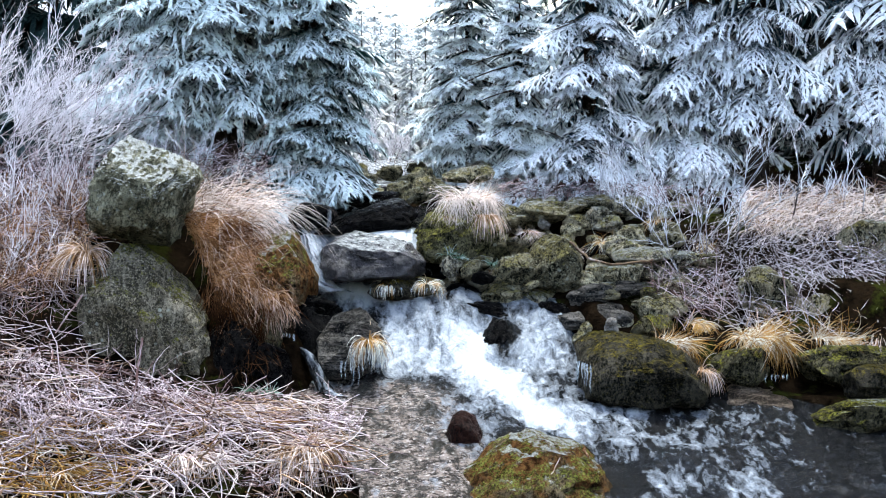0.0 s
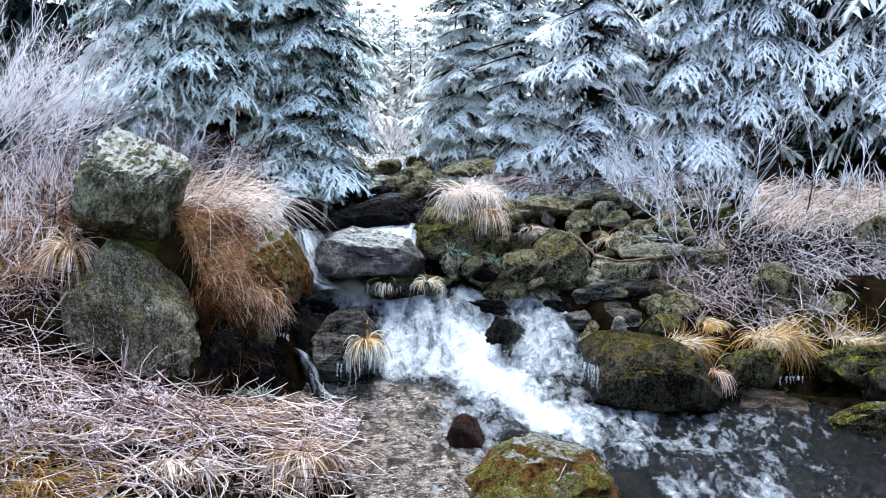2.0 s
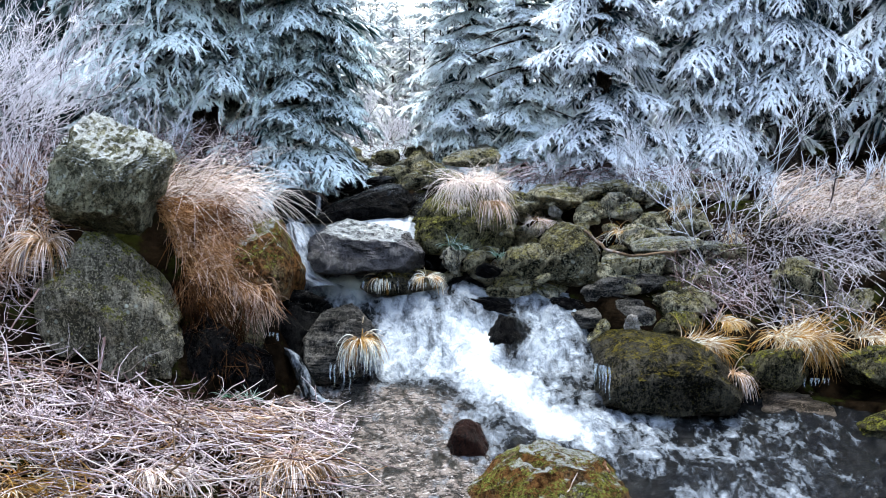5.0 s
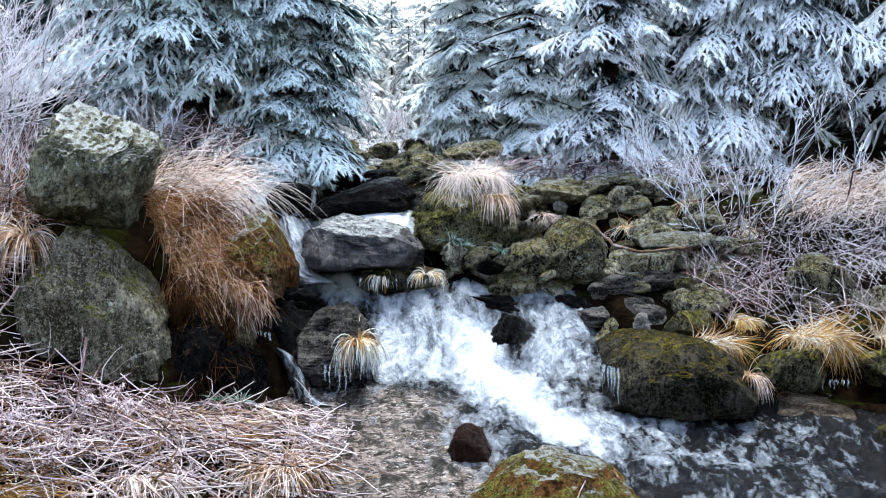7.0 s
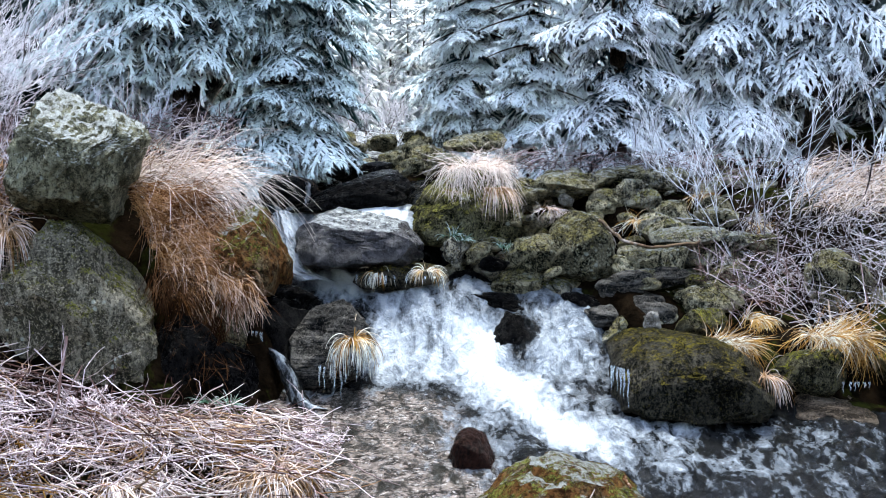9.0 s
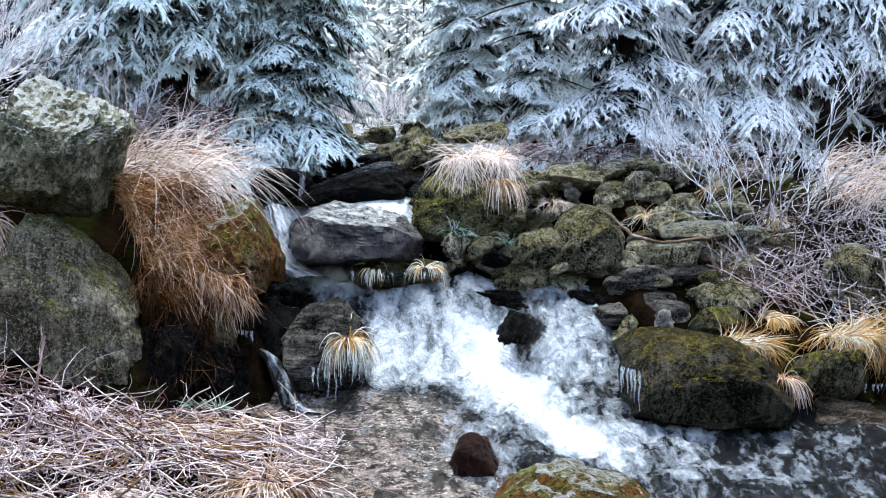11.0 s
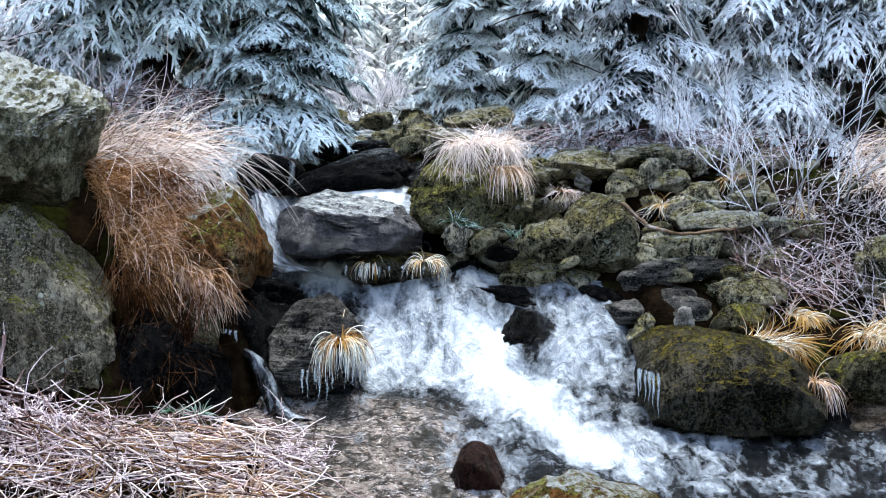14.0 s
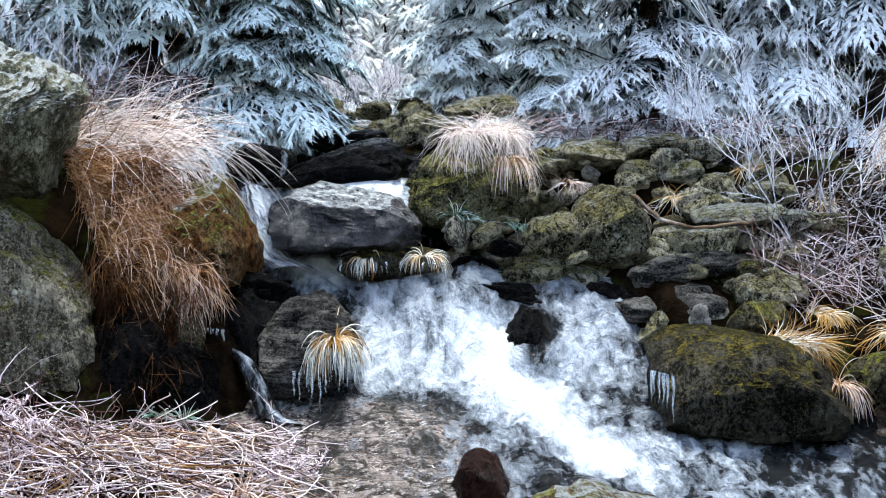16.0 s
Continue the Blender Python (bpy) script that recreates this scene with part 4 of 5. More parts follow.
# the wood behind, and up the valley
r = np.random.RandomState(77)
woods = []
for k, (material, words, sprays, gap, wide) in enumerate(((M_NEEDLE_FAR, "distant rimed spruce, paled for haze", FAR_SPRAYS, 0.52, 1.9), (M_NEEDLE_SHADE, "spruce of the wood behind, coloured dark as shade", TOP_SPRAYS, 0.42, 1.4), (M_NEEDLE_MID, "rimed spruce in the wood behind", TOP_SPRAYS, 0.42, 1.4))):
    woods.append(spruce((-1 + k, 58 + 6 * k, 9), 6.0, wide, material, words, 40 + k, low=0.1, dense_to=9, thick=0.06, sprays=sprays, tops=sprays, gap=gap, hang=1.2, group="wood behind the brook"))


def plant(kind, x, y, tall):
    ob = copy_thing(woods[kind], pose(x, y, float(ground_height(x, y)) - 0.1, 0, 0, r.uniform(0, 360)))
    ob.scale = (tall / 6.0,) * 3
    return ob


# spruces with shade-dark colour that fill the gaps between the near ones
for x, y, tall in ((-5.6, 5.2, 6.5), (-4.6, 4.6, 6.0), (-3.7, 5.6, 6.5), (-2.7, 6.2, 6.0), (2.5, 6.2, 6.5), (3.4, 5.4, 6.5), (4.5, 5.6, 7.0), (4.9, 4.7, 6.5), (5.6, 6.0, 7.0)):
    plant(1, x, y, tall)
for x, y, tall in ((1.55, 5.4, 5.0), (2.2, 4.6, 5.0), (-2.1, 5.0, 5.0), (1.0, 7.0, 4.5)):
    plant(2, x, y, tall)
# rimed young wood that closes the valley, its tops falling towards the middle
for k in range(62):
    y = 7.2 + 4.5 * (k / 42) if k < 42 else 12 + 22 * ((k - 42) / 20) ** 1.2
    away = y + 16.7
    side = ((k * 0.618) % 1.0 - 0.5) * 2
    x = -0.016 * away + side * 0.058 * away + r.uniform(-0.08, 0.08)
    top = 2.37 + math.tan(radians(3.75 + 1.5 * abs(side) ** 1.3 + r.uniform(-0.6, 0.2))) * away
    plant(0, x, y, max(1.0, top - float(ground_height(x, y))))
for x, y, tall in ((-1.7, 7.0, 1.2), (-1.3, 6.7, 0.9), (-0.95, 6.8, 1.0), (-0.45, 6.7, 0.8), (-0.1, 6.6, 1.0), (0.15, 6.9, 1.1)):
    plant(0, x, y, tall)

# ---- grass, stalks and twigs ----
def blades(root, way, length, width, sag, seed, segs=7, wobble=0.12, frost=(0.2, 1.0), taper=0.85, level=1.0, spikes=0, spike=0.02):
    """Many thin three-sided stalks in one mesh, each bending down under its own weight."""
    r = np.random.RandomState(seed)
    n = len(root)
    p, d = np.array(root, dtype=float), np.array(way, dtype=float)
    d /= np.maximum(np.linalg.norm(d, axis=1, keepdims=True), 1e-9)
    step = (np.ones(n) * length / segs)[:, None]
    width, sag = np.ones(n) * width, np.ones(n) * sag
    lean = r.normal(size=(n, 3)) * wobble * np.array([1, 1, level])
    rings, ice, joints = [], [], []
    offs = r.uniform(0, 6.28, n)
    base, tip = frost
    extra = r.normal(size=n) * 0.22
    tip_rime = max(base, tip) + 0.35
    for k in range(segs + 1):
        s = k / segs
        a = np.cross(d, (0.21, 0.43, 0.88))
        a /= np.maximum(np.linalg.norm(a, axis=1, keepdims=True), 1e-9)
        b = np.cross(d, a)
        rad = width * 0.5 * (1 - taper * s ** 1.6)
        for q in range(3):
            ang = offs + q * 2.094
            rings.append(p + (rad * np.cos(ang))[:, None] * a + (rad * np.sin(ang))[:, None] * b)
            ice.append(base + (tip - base) * s + extra + (0.15 if q == 0 else 0))
        d = d + np.array([0, 0, -1.0]) * (sag / segs)[:, None] + (lean + r.normal(size=(n, 3)) * wobble * 0.7 * np.array([1, 1, level])) / segs * 2
        d /= np.maximum(np.linalg.norm(d, axis=1, keepdims=True), 1e-9)
        joints.append(p)
        p = p + d * step
    v = np.stack(rings, 1)
    per = 3 * (segs + 1)
    faces = []
    for k in range(segs):
        for q in range(3):
            i, j = 3 * k + q, 3 * k + (q + 1) % 3
            faces += [(i, j, j + 3), (i, j + 3, i + 3)]
    faces = (np.arange(n)[:, None, None] * per + np.array(faces)[None]).reshape(-1, 3)
    v, ice = v.reshape(-1, 3), np.stack(ice, 1).ravel()
    if spikes:
        # rime crystals and shrivelled leaves that bristle from the outer part of the stalks
        line = np.stack(joints, 1)
        who = np.repeat(np.arange(n), spikes)
        u = r.uniform(0.15, 1.0, len(who)) * (segs - 1e-6)
        k = u.astype(int)
        at = line[who, k] + (line[who, np.minimum(k + 1, segs)] - line[who, k]) * (u - k)[:, None]
        along = line[who, np.minimum(k + 1, segs)] - line[who, k]
        along /= np.maximum(np.linalg.norm(along, axis=1, keepdims=True), 1e-9)
        way = r.normal(size=(len(who), 3)) + 0.5 * along + np.array([0, 0, 0.35])
        way /= np.linalg.norm(way, axis=1, keepdims=True)
        side = np.cross(way, along)
        side /= np.maximum(np.linalg.norm(side, axis=1, keepdims=True), 1e-9)
        third = np.cross(way, side)
        wide, tip = 0.0035, at + way * (spike * r.uniform(0.4, 1.6, len(who)))[:, None]
        bases = [at + wide * side, at - 0.5 * wide * side + 0.87 * wide * third, at - 0.5 * wide * side - 0.87 * wide * third]
        crystal = np.stack(bases + [tip], 1).reshape(-1, 3)
        tri = np.array([(0, 1, 3), (1, 2, 3), (2, 0, 3)])
        faces = np.concatenate([faces, (len(v) + 4 * np.arange(len(who))[:, None, None] + tri[None]).reshape(-1, 3)])
        v, ice = np.concatenate([v, crystal]), np.concatenate([ice, np.full(len(crystal), tip_rime)])
    return mesh_of("blades", v, faces, ice)


def within(corners, count, r, lift=0.0):
    """Random points on a patch given by its corners: far left, far right, near right, near left."""
    a, b, c, d = (np.array(q) for q in corners)
    s, t = r.uniform(0, 1, (count, 1)), r.uniform(0, 1, (count, 1))
    p = (a * (1 - s) + b * s) * (1 - t) + (d * (1 - s) + c * s) * t
    p[:, 2] += lift * r.uniform(-0.3, 1, count)
    return p


def litter(name, corners, count, way, loose, length, width, material, label, seed, lift=0.1, sag=0.5, wobble=1.3, frost=(0.3, 0.8), category="dead grass", spikes=0, spike=0.02):
    """Fallen stalks strewn over a bank."""
    r = np.random.RandomState(seed)
    root = within(corners, count, r, lift)
    d = np.array(way) + r.normal(size=(count, 3)) * np.array(loose)
    size = length * r.uniform(0.45, 1.3, count)
    root = root - d / np.linalg.norm(d, axis=1, keepdims=True) * size[:, None] * 0.4
    ob = part(name, blades(root, d, size, width * r.uniform(0.5, 1.4, count), sag, seed, 7, wobble, frost, 0.5, 0.35, spikes, spike), material)
    return tagged(ob, label, category, kind="stuff")


def tuft(place, size, count, material, label, seed, spread=0.07, lean=(0, -0.25, 0), upright=0.9, sag=2.2, width=0.007, frost=(0.1, 0.9), name="grass_tuft", group="grass tufts", wobble=0.12, kind="", spikes=0, spike=0.02):
    """A tussock whose blades fan out and hang over."""
    r = np.random.RandomState(seed)
    locks = r.uniform(0, 6.28, 9)
    a, q = locks[r.randint(0, 9, count)] + 0.32 * r.normal(size=count), np.sqrt(r.uniform(0, 1, count))
    out = np.stack([np.cos(a) * q, np.sin(a) * q, np.zeros(count)], -1)
    root = np.array(place) + out * spread * np.array([1, 1, 0]) + np.array([0, 0, -0.04])
    d = out * r.uniform(0.4, 1.1, (count, 1)) + np.array(lean) + np.array([0, 0, 1]) * upright * r.uniform(0.6, 1.3, (count, 1))
    ob = part(name, blades(root, d, size * r.uniform(0.5, 1.2, count), width * r.uniform(0.6, 1.3, count), sag * r.uniform(0.6, 1.3, count), seed, 8, wobble, frost, spikes=spikes, spike=spike), material)
    return tagged(ob, label, "grass", group, kind)


def shrub_mesh(seed, stems, reach, lean, levels=3, twigs=7, thick=0.012, spread=0.5, rise=0.3, sag=-0.1, foot=0.12):
    """Bare branching twigs from one foot."""
    r = np.random.RandomState(seed)
    root = np.concatenate([r.normal(size=(stems, 2)) * foot, np.zeros((stems, 1)) - 0.05], 1)
    d = np.array(lean) + r.normal(size=(stems, 3)) * spread
    d[:, 2] = np.abs(d[:, 2]) + rise
    size = reach * r.uniform(0.55, 1.1, stems)
    rad = np.full(stems, thick)
    meshes_v, meshes_f, ice, at = [], [], [], 0
    for level in range(levels):
        nxt_root, nxt_d, nxt_size, nxt_rad = [], [], [], []
        for q in range(len(root)):
            dd = d[q] / np.linalg.norm(d[q])
            bend = r.normal(size=3) * 0.22
            s = np.linspace(0, 1, 6)[:, None]
            path = root[q] + dd * s * size[q] + bend * s * s * size[q] + np.array([0, 0, -sag]) * s * s * size[q] + r.normal(size=(6, 3)) * 0.012 * size[q]
            v, f = ribbon_tube(path, rad[q] * (1 - 0.6 * s[:, 0]), 3)
            meshes_v.append(v)
            meshes_f.append(f + at)
            at += len(v)
            ice.append(np.repeat(0.15 + 0.3 * level + 0.35 * s[:, 0], 3) + r.uniform(-0.1, 0.2))
            if level < levels - 1:
                for k in range(twigs):
                    u = r.uniform(0.25, 1.0)
                    i = min(4, int(u * 5))
                    start = path[i] + (path[i + 1] - path[i]) * (u * 5 - i)
                    side = r.normal(size=3)
                    side -= dd * (side @ dd)
                    side /= np.linalg.norm(side)
                    nxt_root.append(start)
                    nxt_d.append(dd * r.uniform(0.5, 1.1) + side * r.uniform(0.35, 0.8) + np.array([0, 0, 0.15]))
                    nxt_size.append(size[q] * r.uniform(0.22, 0.48))
                    nxt_rad.append(rad[q] * 0.58)
        root, d, size, rad = nxt_root, nxt_d, nxt_size, nxt_rad
    return mesh_of("twigs", np.concatenate(meshes_v), np.concatenate(meshes_f), np.concatenate(ice))


def shrub(place, material, label, seed, name="shrub", **shape):
    ob = tagged(new(name), label, "shrub", "bare frosted shrubs")
    for k in range(shape.pop("stems")):
        part("stem", shrub_mesh(seed * 60 + k, 1, **shape), material, ob)
    ob.matrix_world = pose(*place)
    return ob


def stick(points, thick, material, label, seed, name="stick"):
    pts = np.array(points, dtype=float)
    s = np.linspace(0, len(pts) - 1, 8 * (len(pts) - 1) + 1)
    path = np.stack([np.interp(s, np.arange(len(pts)), pts[:, k]) for k in range(3)], -1)
    path[1:-1] = (path[:-2] + path[1:-1] * 2 + path[2:]) / 4 + np.random.RandomState(seed).normal(size=path[1:-1].shape) * thick * 0.15
    v, f = ribbon_tube(path, thick * (1 - 0.35 * s / s[-1]) / 2, 7)
    ob = part(name, mesh_of(name, v, f, 0.2 + 0.4 * np.random.RandomState(seed).uniform(size=len(v)), True), material)
    return tagged(ob, label, "stick")


def icicles(owner, left, right, count, long, seed):
    """Icicles hanging in a row from a rock or a tuft."""
    r = np.random.RandomState(seed)
    for k in range(count):
        at = np.array(left) + (np.array(right) - np.array(left)) * (k + r.uniform(-0.3, 0.3)) / max(1, count - 1)
        size = long * r.uniform(0.45, 1.15)
        s = np.linspace(0, 1, 7)
        path = at + np.stack([0.004 * np.sin(9 * s + k), 0 * s, -s * size], -1)
        v, f = ribbon_tube(path, np.maximum(0.0095 * (1 - s ** 1.5) * (1 + 0.2 * np.sin(20 * s + k)) * r.uniform(0.7, 1.3), 0.0012), 6)
        ob = part("icicle", mesh_of("icicle", v, f, smooth=True), M_ICE, None, "clear hanging icicle")
        ob.parent = owner
        ob.matrix_parent_inverse = owner.matrix_world.inverted()


# left bank, front: a mat of fallen frosted stalks
FRONT = ((-4.08, -1.266, 0.654), (-2.355, -1.463, -0.023), (-1.007, -2.135, -0.303), (-3.73, -2.431, -0.244))
FRONT_LOW = ((-3.825, -2.115, -0.031), (-0.92, -1.768, -0.082), (-0.394, -2.809, -0.626), (-3.602, -2.86, -0.636))
litter("dead_grass", FRONT, 220, (1, -0.35, -0.30), (0.5, 0.5, 0.16), 0.9, 0.0105, M_RIME, "mat of fallen lilac-grey rimed stalks on the bank", 1, 0.16, spikes=9, spike=0.014, wobble=1.2)
litter("dead_grass", FRONT, 42, (1, -0.35, -0.32), (0.45, 0.4, 0.16), 1.3, 0.0150, M_RIME, "long fallen canes white with rime on the bank", 24, 0.20, 0.4, 1.3, (0.5, 0.8), spikes=30, spike=0.014)
litter("dead_grass", FRONT_LOW, 30, (1, -0.2, -0.12), (0.5, 0.5, 0.2), 1.1, 0.0140, M_RIME, "long fallen canes with rime at the water's edge", 25, 0.20, 0.4, 1.3, (0.5, 0.8), spikes=30, spike=0.014)
litter("dead_grass", FRONT, 420, (1, -0.35, -0.30), (0.7, 0.5, 0.22), 0.5, 0.007, M_RIME, "thin rimed stalks lying on the bank", 21, 0.10, spikes=5, wobble=2.2)
litter("dead_grass", FRONT, 150, (1, -0.25, -0.22), (0.35, 0.4, 0.10), 0.8, 0.009, M_STRAW, "fallen straw-coloured stalks on the bank", 2, 0.10, wobble=1.6)
litter("dead_grass", FRONT_LOW, 230, (1, -0.3, -0.16), (0.5, 0.5, 0.12), 0.8, 0.0105, M_STRAW, "fallen straw stalks with frost at the water's edge", 3, 0.10, wobble=1.8, frost=(0.55, 1.0))
litter("dead_grass", FRONT_LOW, 190, (1, -0.1, -0.10), (0.7, 0.6, 0.18), 0.8, 0.0100, M_RIME, "fallen rimed stalks at the water's edge", 4, 0.16, spikes=9, spike=0.014, wobble=1.3)
litter("dead_grass", FRONT_LOW, 420, (1, -0.2, -0.10), (0.8, 0.6, 0.25), 0.42, 0.006, M_RIME, "thin rimed grass matted at the water's edge", 22, 0.08, wobble=2.4, spikes=4, spike=0.015)
litter("dead_grass", ((-3.703, -2.227, -0.193), (-2.665, -2.023, -0.139), (-2.359, -2.656, -0.596), (-3.516, -2.857, -0.593)), 200, (1, -0.3, -0.12), (0.4, 0.4, 0.22), 0.55, 0.013, M_GOLD, "golden fallen sedge on the bank", 5, 0.10, frost=(0, 0.4))
litter("dead_grass", ((-2.298, -1.505, 0.104), (-0.86, -1.612, 0.001), (-0.654, -1.927, -0.203), (-2.225, -1.924, -0.157)), 520, (1, -0.2, -0.12), (0.5, 0.5, 0.2), 0.4, 0.006, M_RIME, "brown grass lying along the water's edge", 6, 0.07)
litter("dead_grass", ((-2.0, -1.75, 0.0), (-0.95, -1.75, -0.03), (-0.75, -2.05, -0.22), (-1.9, -2.15, -0.2)), 260, (1, -0.2, -0.10), (0.35, 0.4, 0.15), 0.5, 0.009, M_STRAW, "straw lying in swathes along the water's edge", 23, 0.08, wobble=1.0)
tuft((-1.066, -2.23, -0.238), 0.46, 420, M_STRAW, "pale straw sedge tussock with frosted leaves", 7, 0.17, (0.2, -0.6, 0), 0.45, 2.6, 0.012, (0.5, 0.35), wobble=0.3)
tuft((-3.065, -2.44, -0.377), 0.5, 300, M_GOLD, "flattened golden sedge tussock on the bank", 107, 0.2, (0.5, -0.5, 0), 0.35, 2.2, 0.012, (0.5, 0.1), wobble=0.4)
tuft((-2.018, -2.332, -0.264), 0.4, 200, M_STRAW, "flattened straw tussock on the bank", 108, 0.2, (0.5, -0.5, 0), 0.35, 2.2, 0.011, (0.6, 0.6), wobble=0.4)
for k, (at, size) in enumerate((((-2.982, -2.208, 0.077), 0.26), ((-3.388, -2.202, 0.166), 0.28), ((-2.61, -2.273, -0.10), 0.22), ((-3.225, -2.32, -0.05), 0.22), ((-2.35, -1.805, 0.15), 0.18), ((-0.839, -1.919, -0.088), 0.15), ((-3.577, -1.687, 0.369), 0.22))):
    tuft(at, size, 34, M_RIME, "clump of weeds white with feathery rime on the bank", 300 + k, 0.14, (0.25, -0.25, 0), 0.55, 1.6, 0.0065, (0.8, 1.3), wobble=0.7, spikes=26, spike=0.024)

# left bank, behind: dead heather and grass round the boulders
litter("dead_grass", ((-4.59, 0.429, 1.949), (-3.227, 0.429, 1.949), (-3.174, -0.316, 1.333), (-4.303, -0.519, 1.292)), 900, (0.8, -0.5, -0.15), (0.6, 0.4, 0.35), 0.5, 0.007, M_RIME, "frosted dead grass on the upper bank", 11, 0.14)
litter("dead_grass", ((-4.463, 0.013, 1.74), (-3.266, 0.117, 1.791), (-3.202, -0.419, 1.286), (-4.271, -0.623, 1.247)), 600, (0.6, -0.6, -0.3), (0.6, 0.4, 0.35), 0.45, 0.007, M_RUST, "rust-brown dead grass on the upper bank", 12, 0.12)
litter("dead_grass", ((-4.271, -0.623, 1.247), (-3.307, -0.623, 1.247), (-3.233, -1.183, 0.399), (-4.048, -1.375, 0.52)), 380, (0.6, -0.6, -0.45), (0.6, 0.4, 0.4), 0.5, 0.007, M_RIME, "frosted stalks hanging over the bank", 13, 0.1)
litter("dead_grass", ((-4.303, -0.516, 1.343), (-3.383, -0.519, 1.292), (-3.382, -0.95, 0.869), (-4.144, -1.05, 0.877)), 420, (0.4, -0.6, -0.6), (0.5, 0.4, 0.3), 0.4, 0.006, M_RUST, "rust-brown grass beside the boulder", 14, 0.08)
for k, (at, reach) in enumerate((((-3.55, -0.25, 1.42), 0.5), ((-3.95, -0.15, 1.50), 0.55), ((-3.75, 0.15, 1.70), 0.5), ((-3.35, 0.05, 1.62), 0.42), ((-4.2, -0.35, 1.36), 0.5), ((-3.7, -0.6, 1.12), 0.4), ((-4.05, -0.75, 1.0), 0.42))):
    weed = part("weed", shrub_mesh(400 + k, stems=16, reach=reach, lean=(0.25, -0.25, 0.55), levels=2, twigs=7, thick=0.0055, spread=0.55, rise=0.1, sag=-0.35, foot=0.16), M_BUSH)
    weed.matrix_world = pose(*at)
    tagged(weed, "tangled weeds coated with lilac-white rime", "weed", "rimed weeds of the bank")
tuft((-3.183, -0.922, 1.264), 0.45, 260, M_STRAW, "straw-coloured tuft hanging over the boulder", 15, 0.08, (-0.15, -0.5, 0), 0.35, 3.2, 0.0075, (0.0, 0.5))

# the large hanging tussock beside the boulders
r = np.random.RandomState(31)
tussock = tagged(new("grass_tussock"), "large tussock of arching frosted grass over matted rust-brown grass", "grass", "grass tufts")
tussock.matrix_world = pose(-2.0, -0.3, 1.3)
inward = Matrix.Translation((2.0, 0.3, -1.3))
crest = within(((-2.45, 0.06, 1.66), (-1.85, 0.05, 1.55), (-1.78, -0.20, 1.42), (-2.42, -0.25, 1.50)), 720, r, 0.05)
locks = np.stack([1.0 + 0.34 * r.normal(size=50), -0.20 + 0.28 * r.normal(size=50), 0.85 + 0.34 * r.normal(size=50)], -1)
d = locks[r.randint(0, 50, 720)] + 0.16 * r.normal(size=(720, 3))
arch = part("arching_grass", blades(crest, d, 0.88 * r.uniform(0.4, 1.1, 720) * r.choice([0.5, 0.8, 1.0, 1.35], 720), 0.0058, 2.1 * r.uniform(0.5, 1.4, 720), 32, 11, 0.24, (0.25, 1.5)), M_ARCH, tussock, "pale frosted arching blades")
slope = within(((-2.40, -0.33, 1.52), (-1.84, -0.35, 1.46), (-1.70, -0.66, 0.96), (-1.98, -0.82, 0.70)), 2600, r, 0.07)
locks = np.stack([1.0 + 0.45 * r.normal(size=110), -0.40 + 0.25 * r.normal(size=110), 0.15 + 0.45 * r.normal(size=110)], -1)
d = locks[r.randint(0, 110, 2600)] + 0.10 * r.normal(size=(2600, 3))
hanging = part("matted_grass", blades(slope, d, 0.40 * r.uniform(0.4, 1.4, 2600), 0.0052, 1.8 * r.uniform(0.4, 1.5, 2600), 33, 10, 0.34, (-0.3, 0.85)), M_RUST, tussock, "matted rust-brown hanging grass")
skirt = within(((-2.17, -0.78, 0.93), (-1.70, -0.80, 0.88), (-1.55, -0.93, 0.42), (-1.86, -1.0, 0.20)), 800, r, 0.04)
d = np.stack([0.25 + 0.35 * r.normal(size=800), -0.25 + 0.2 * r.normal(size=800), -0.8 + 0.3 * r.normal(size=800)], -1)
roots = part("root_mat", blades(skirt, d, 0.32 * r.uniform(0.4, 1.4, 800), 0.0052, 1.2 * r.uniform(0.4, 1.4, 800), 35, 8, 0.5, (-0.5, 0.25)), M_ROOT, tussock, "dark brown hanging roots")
fringe = within(((-1.74, -0.78, 0.98), (-1.46, -0.78, 0.90), (-1.40, -0.84, 0.78), (-1.58, -0.90, 0.72)), 520, r, 0.03)
d = np.stack([0.45 + 0.4 * r.normal(size=520), -0.3 + 0.2 * r.normal(size=520), -0.3 + 0.45 * r.normal(size=520)], -1)
strands = part("hanging_grass", blades(fringe, d, 0.27 * r.uniform(0.4, 1.4, 520), 0.0050, 2.6 * r.uniform(0.5, 1.4, 520), 34, 9, 0.4, (0.0, 0.9)), M_RUST, tussock, "brown strands with iced ends")
for ob in (arch, hanging, roots, strands):
    ob.matrix_parent_inverse = inward
icicles(strands, (-1.419, -0.775, 0.499), (-1.328, -0.776, 0.489), 4, 0.16, 1)
icicles(strands, (-1.59, -0.796, 0.197), (-1.56, -0.796, 0.197), 2, 0.12, 2)

# ---- hummock, ice and tufts along the brook ----
tuft((0.248, 0.762, 1.696), 0.36, 560, M_ARCH, "drooping frosted tussock on a mossy hummock", 41, 0.22, (0.15, -0.3, 0), 0.42, 3.6, 0.0046, (0.7, 1.6), wobble=0.85)
tuft((0.423, 0.6, 1.534), 0.30, 110, M_ARCH, "brown hanging grass on the hummock", 42, 0.08, (0.25, -0.5, 0), 0.2, 3.2, 0.006, (0.2, 0.7))
icegrass = tuft((-0.653, -0.977, 0.482), 0.27, 230, M_GOLD, "golden sedge tuft cased in ice on a wet rock", 43, 0.06, (0, -0.3, 0), 0.55, 4.6, 0.0065, (-0.1, 1.5), wobble=0.2)
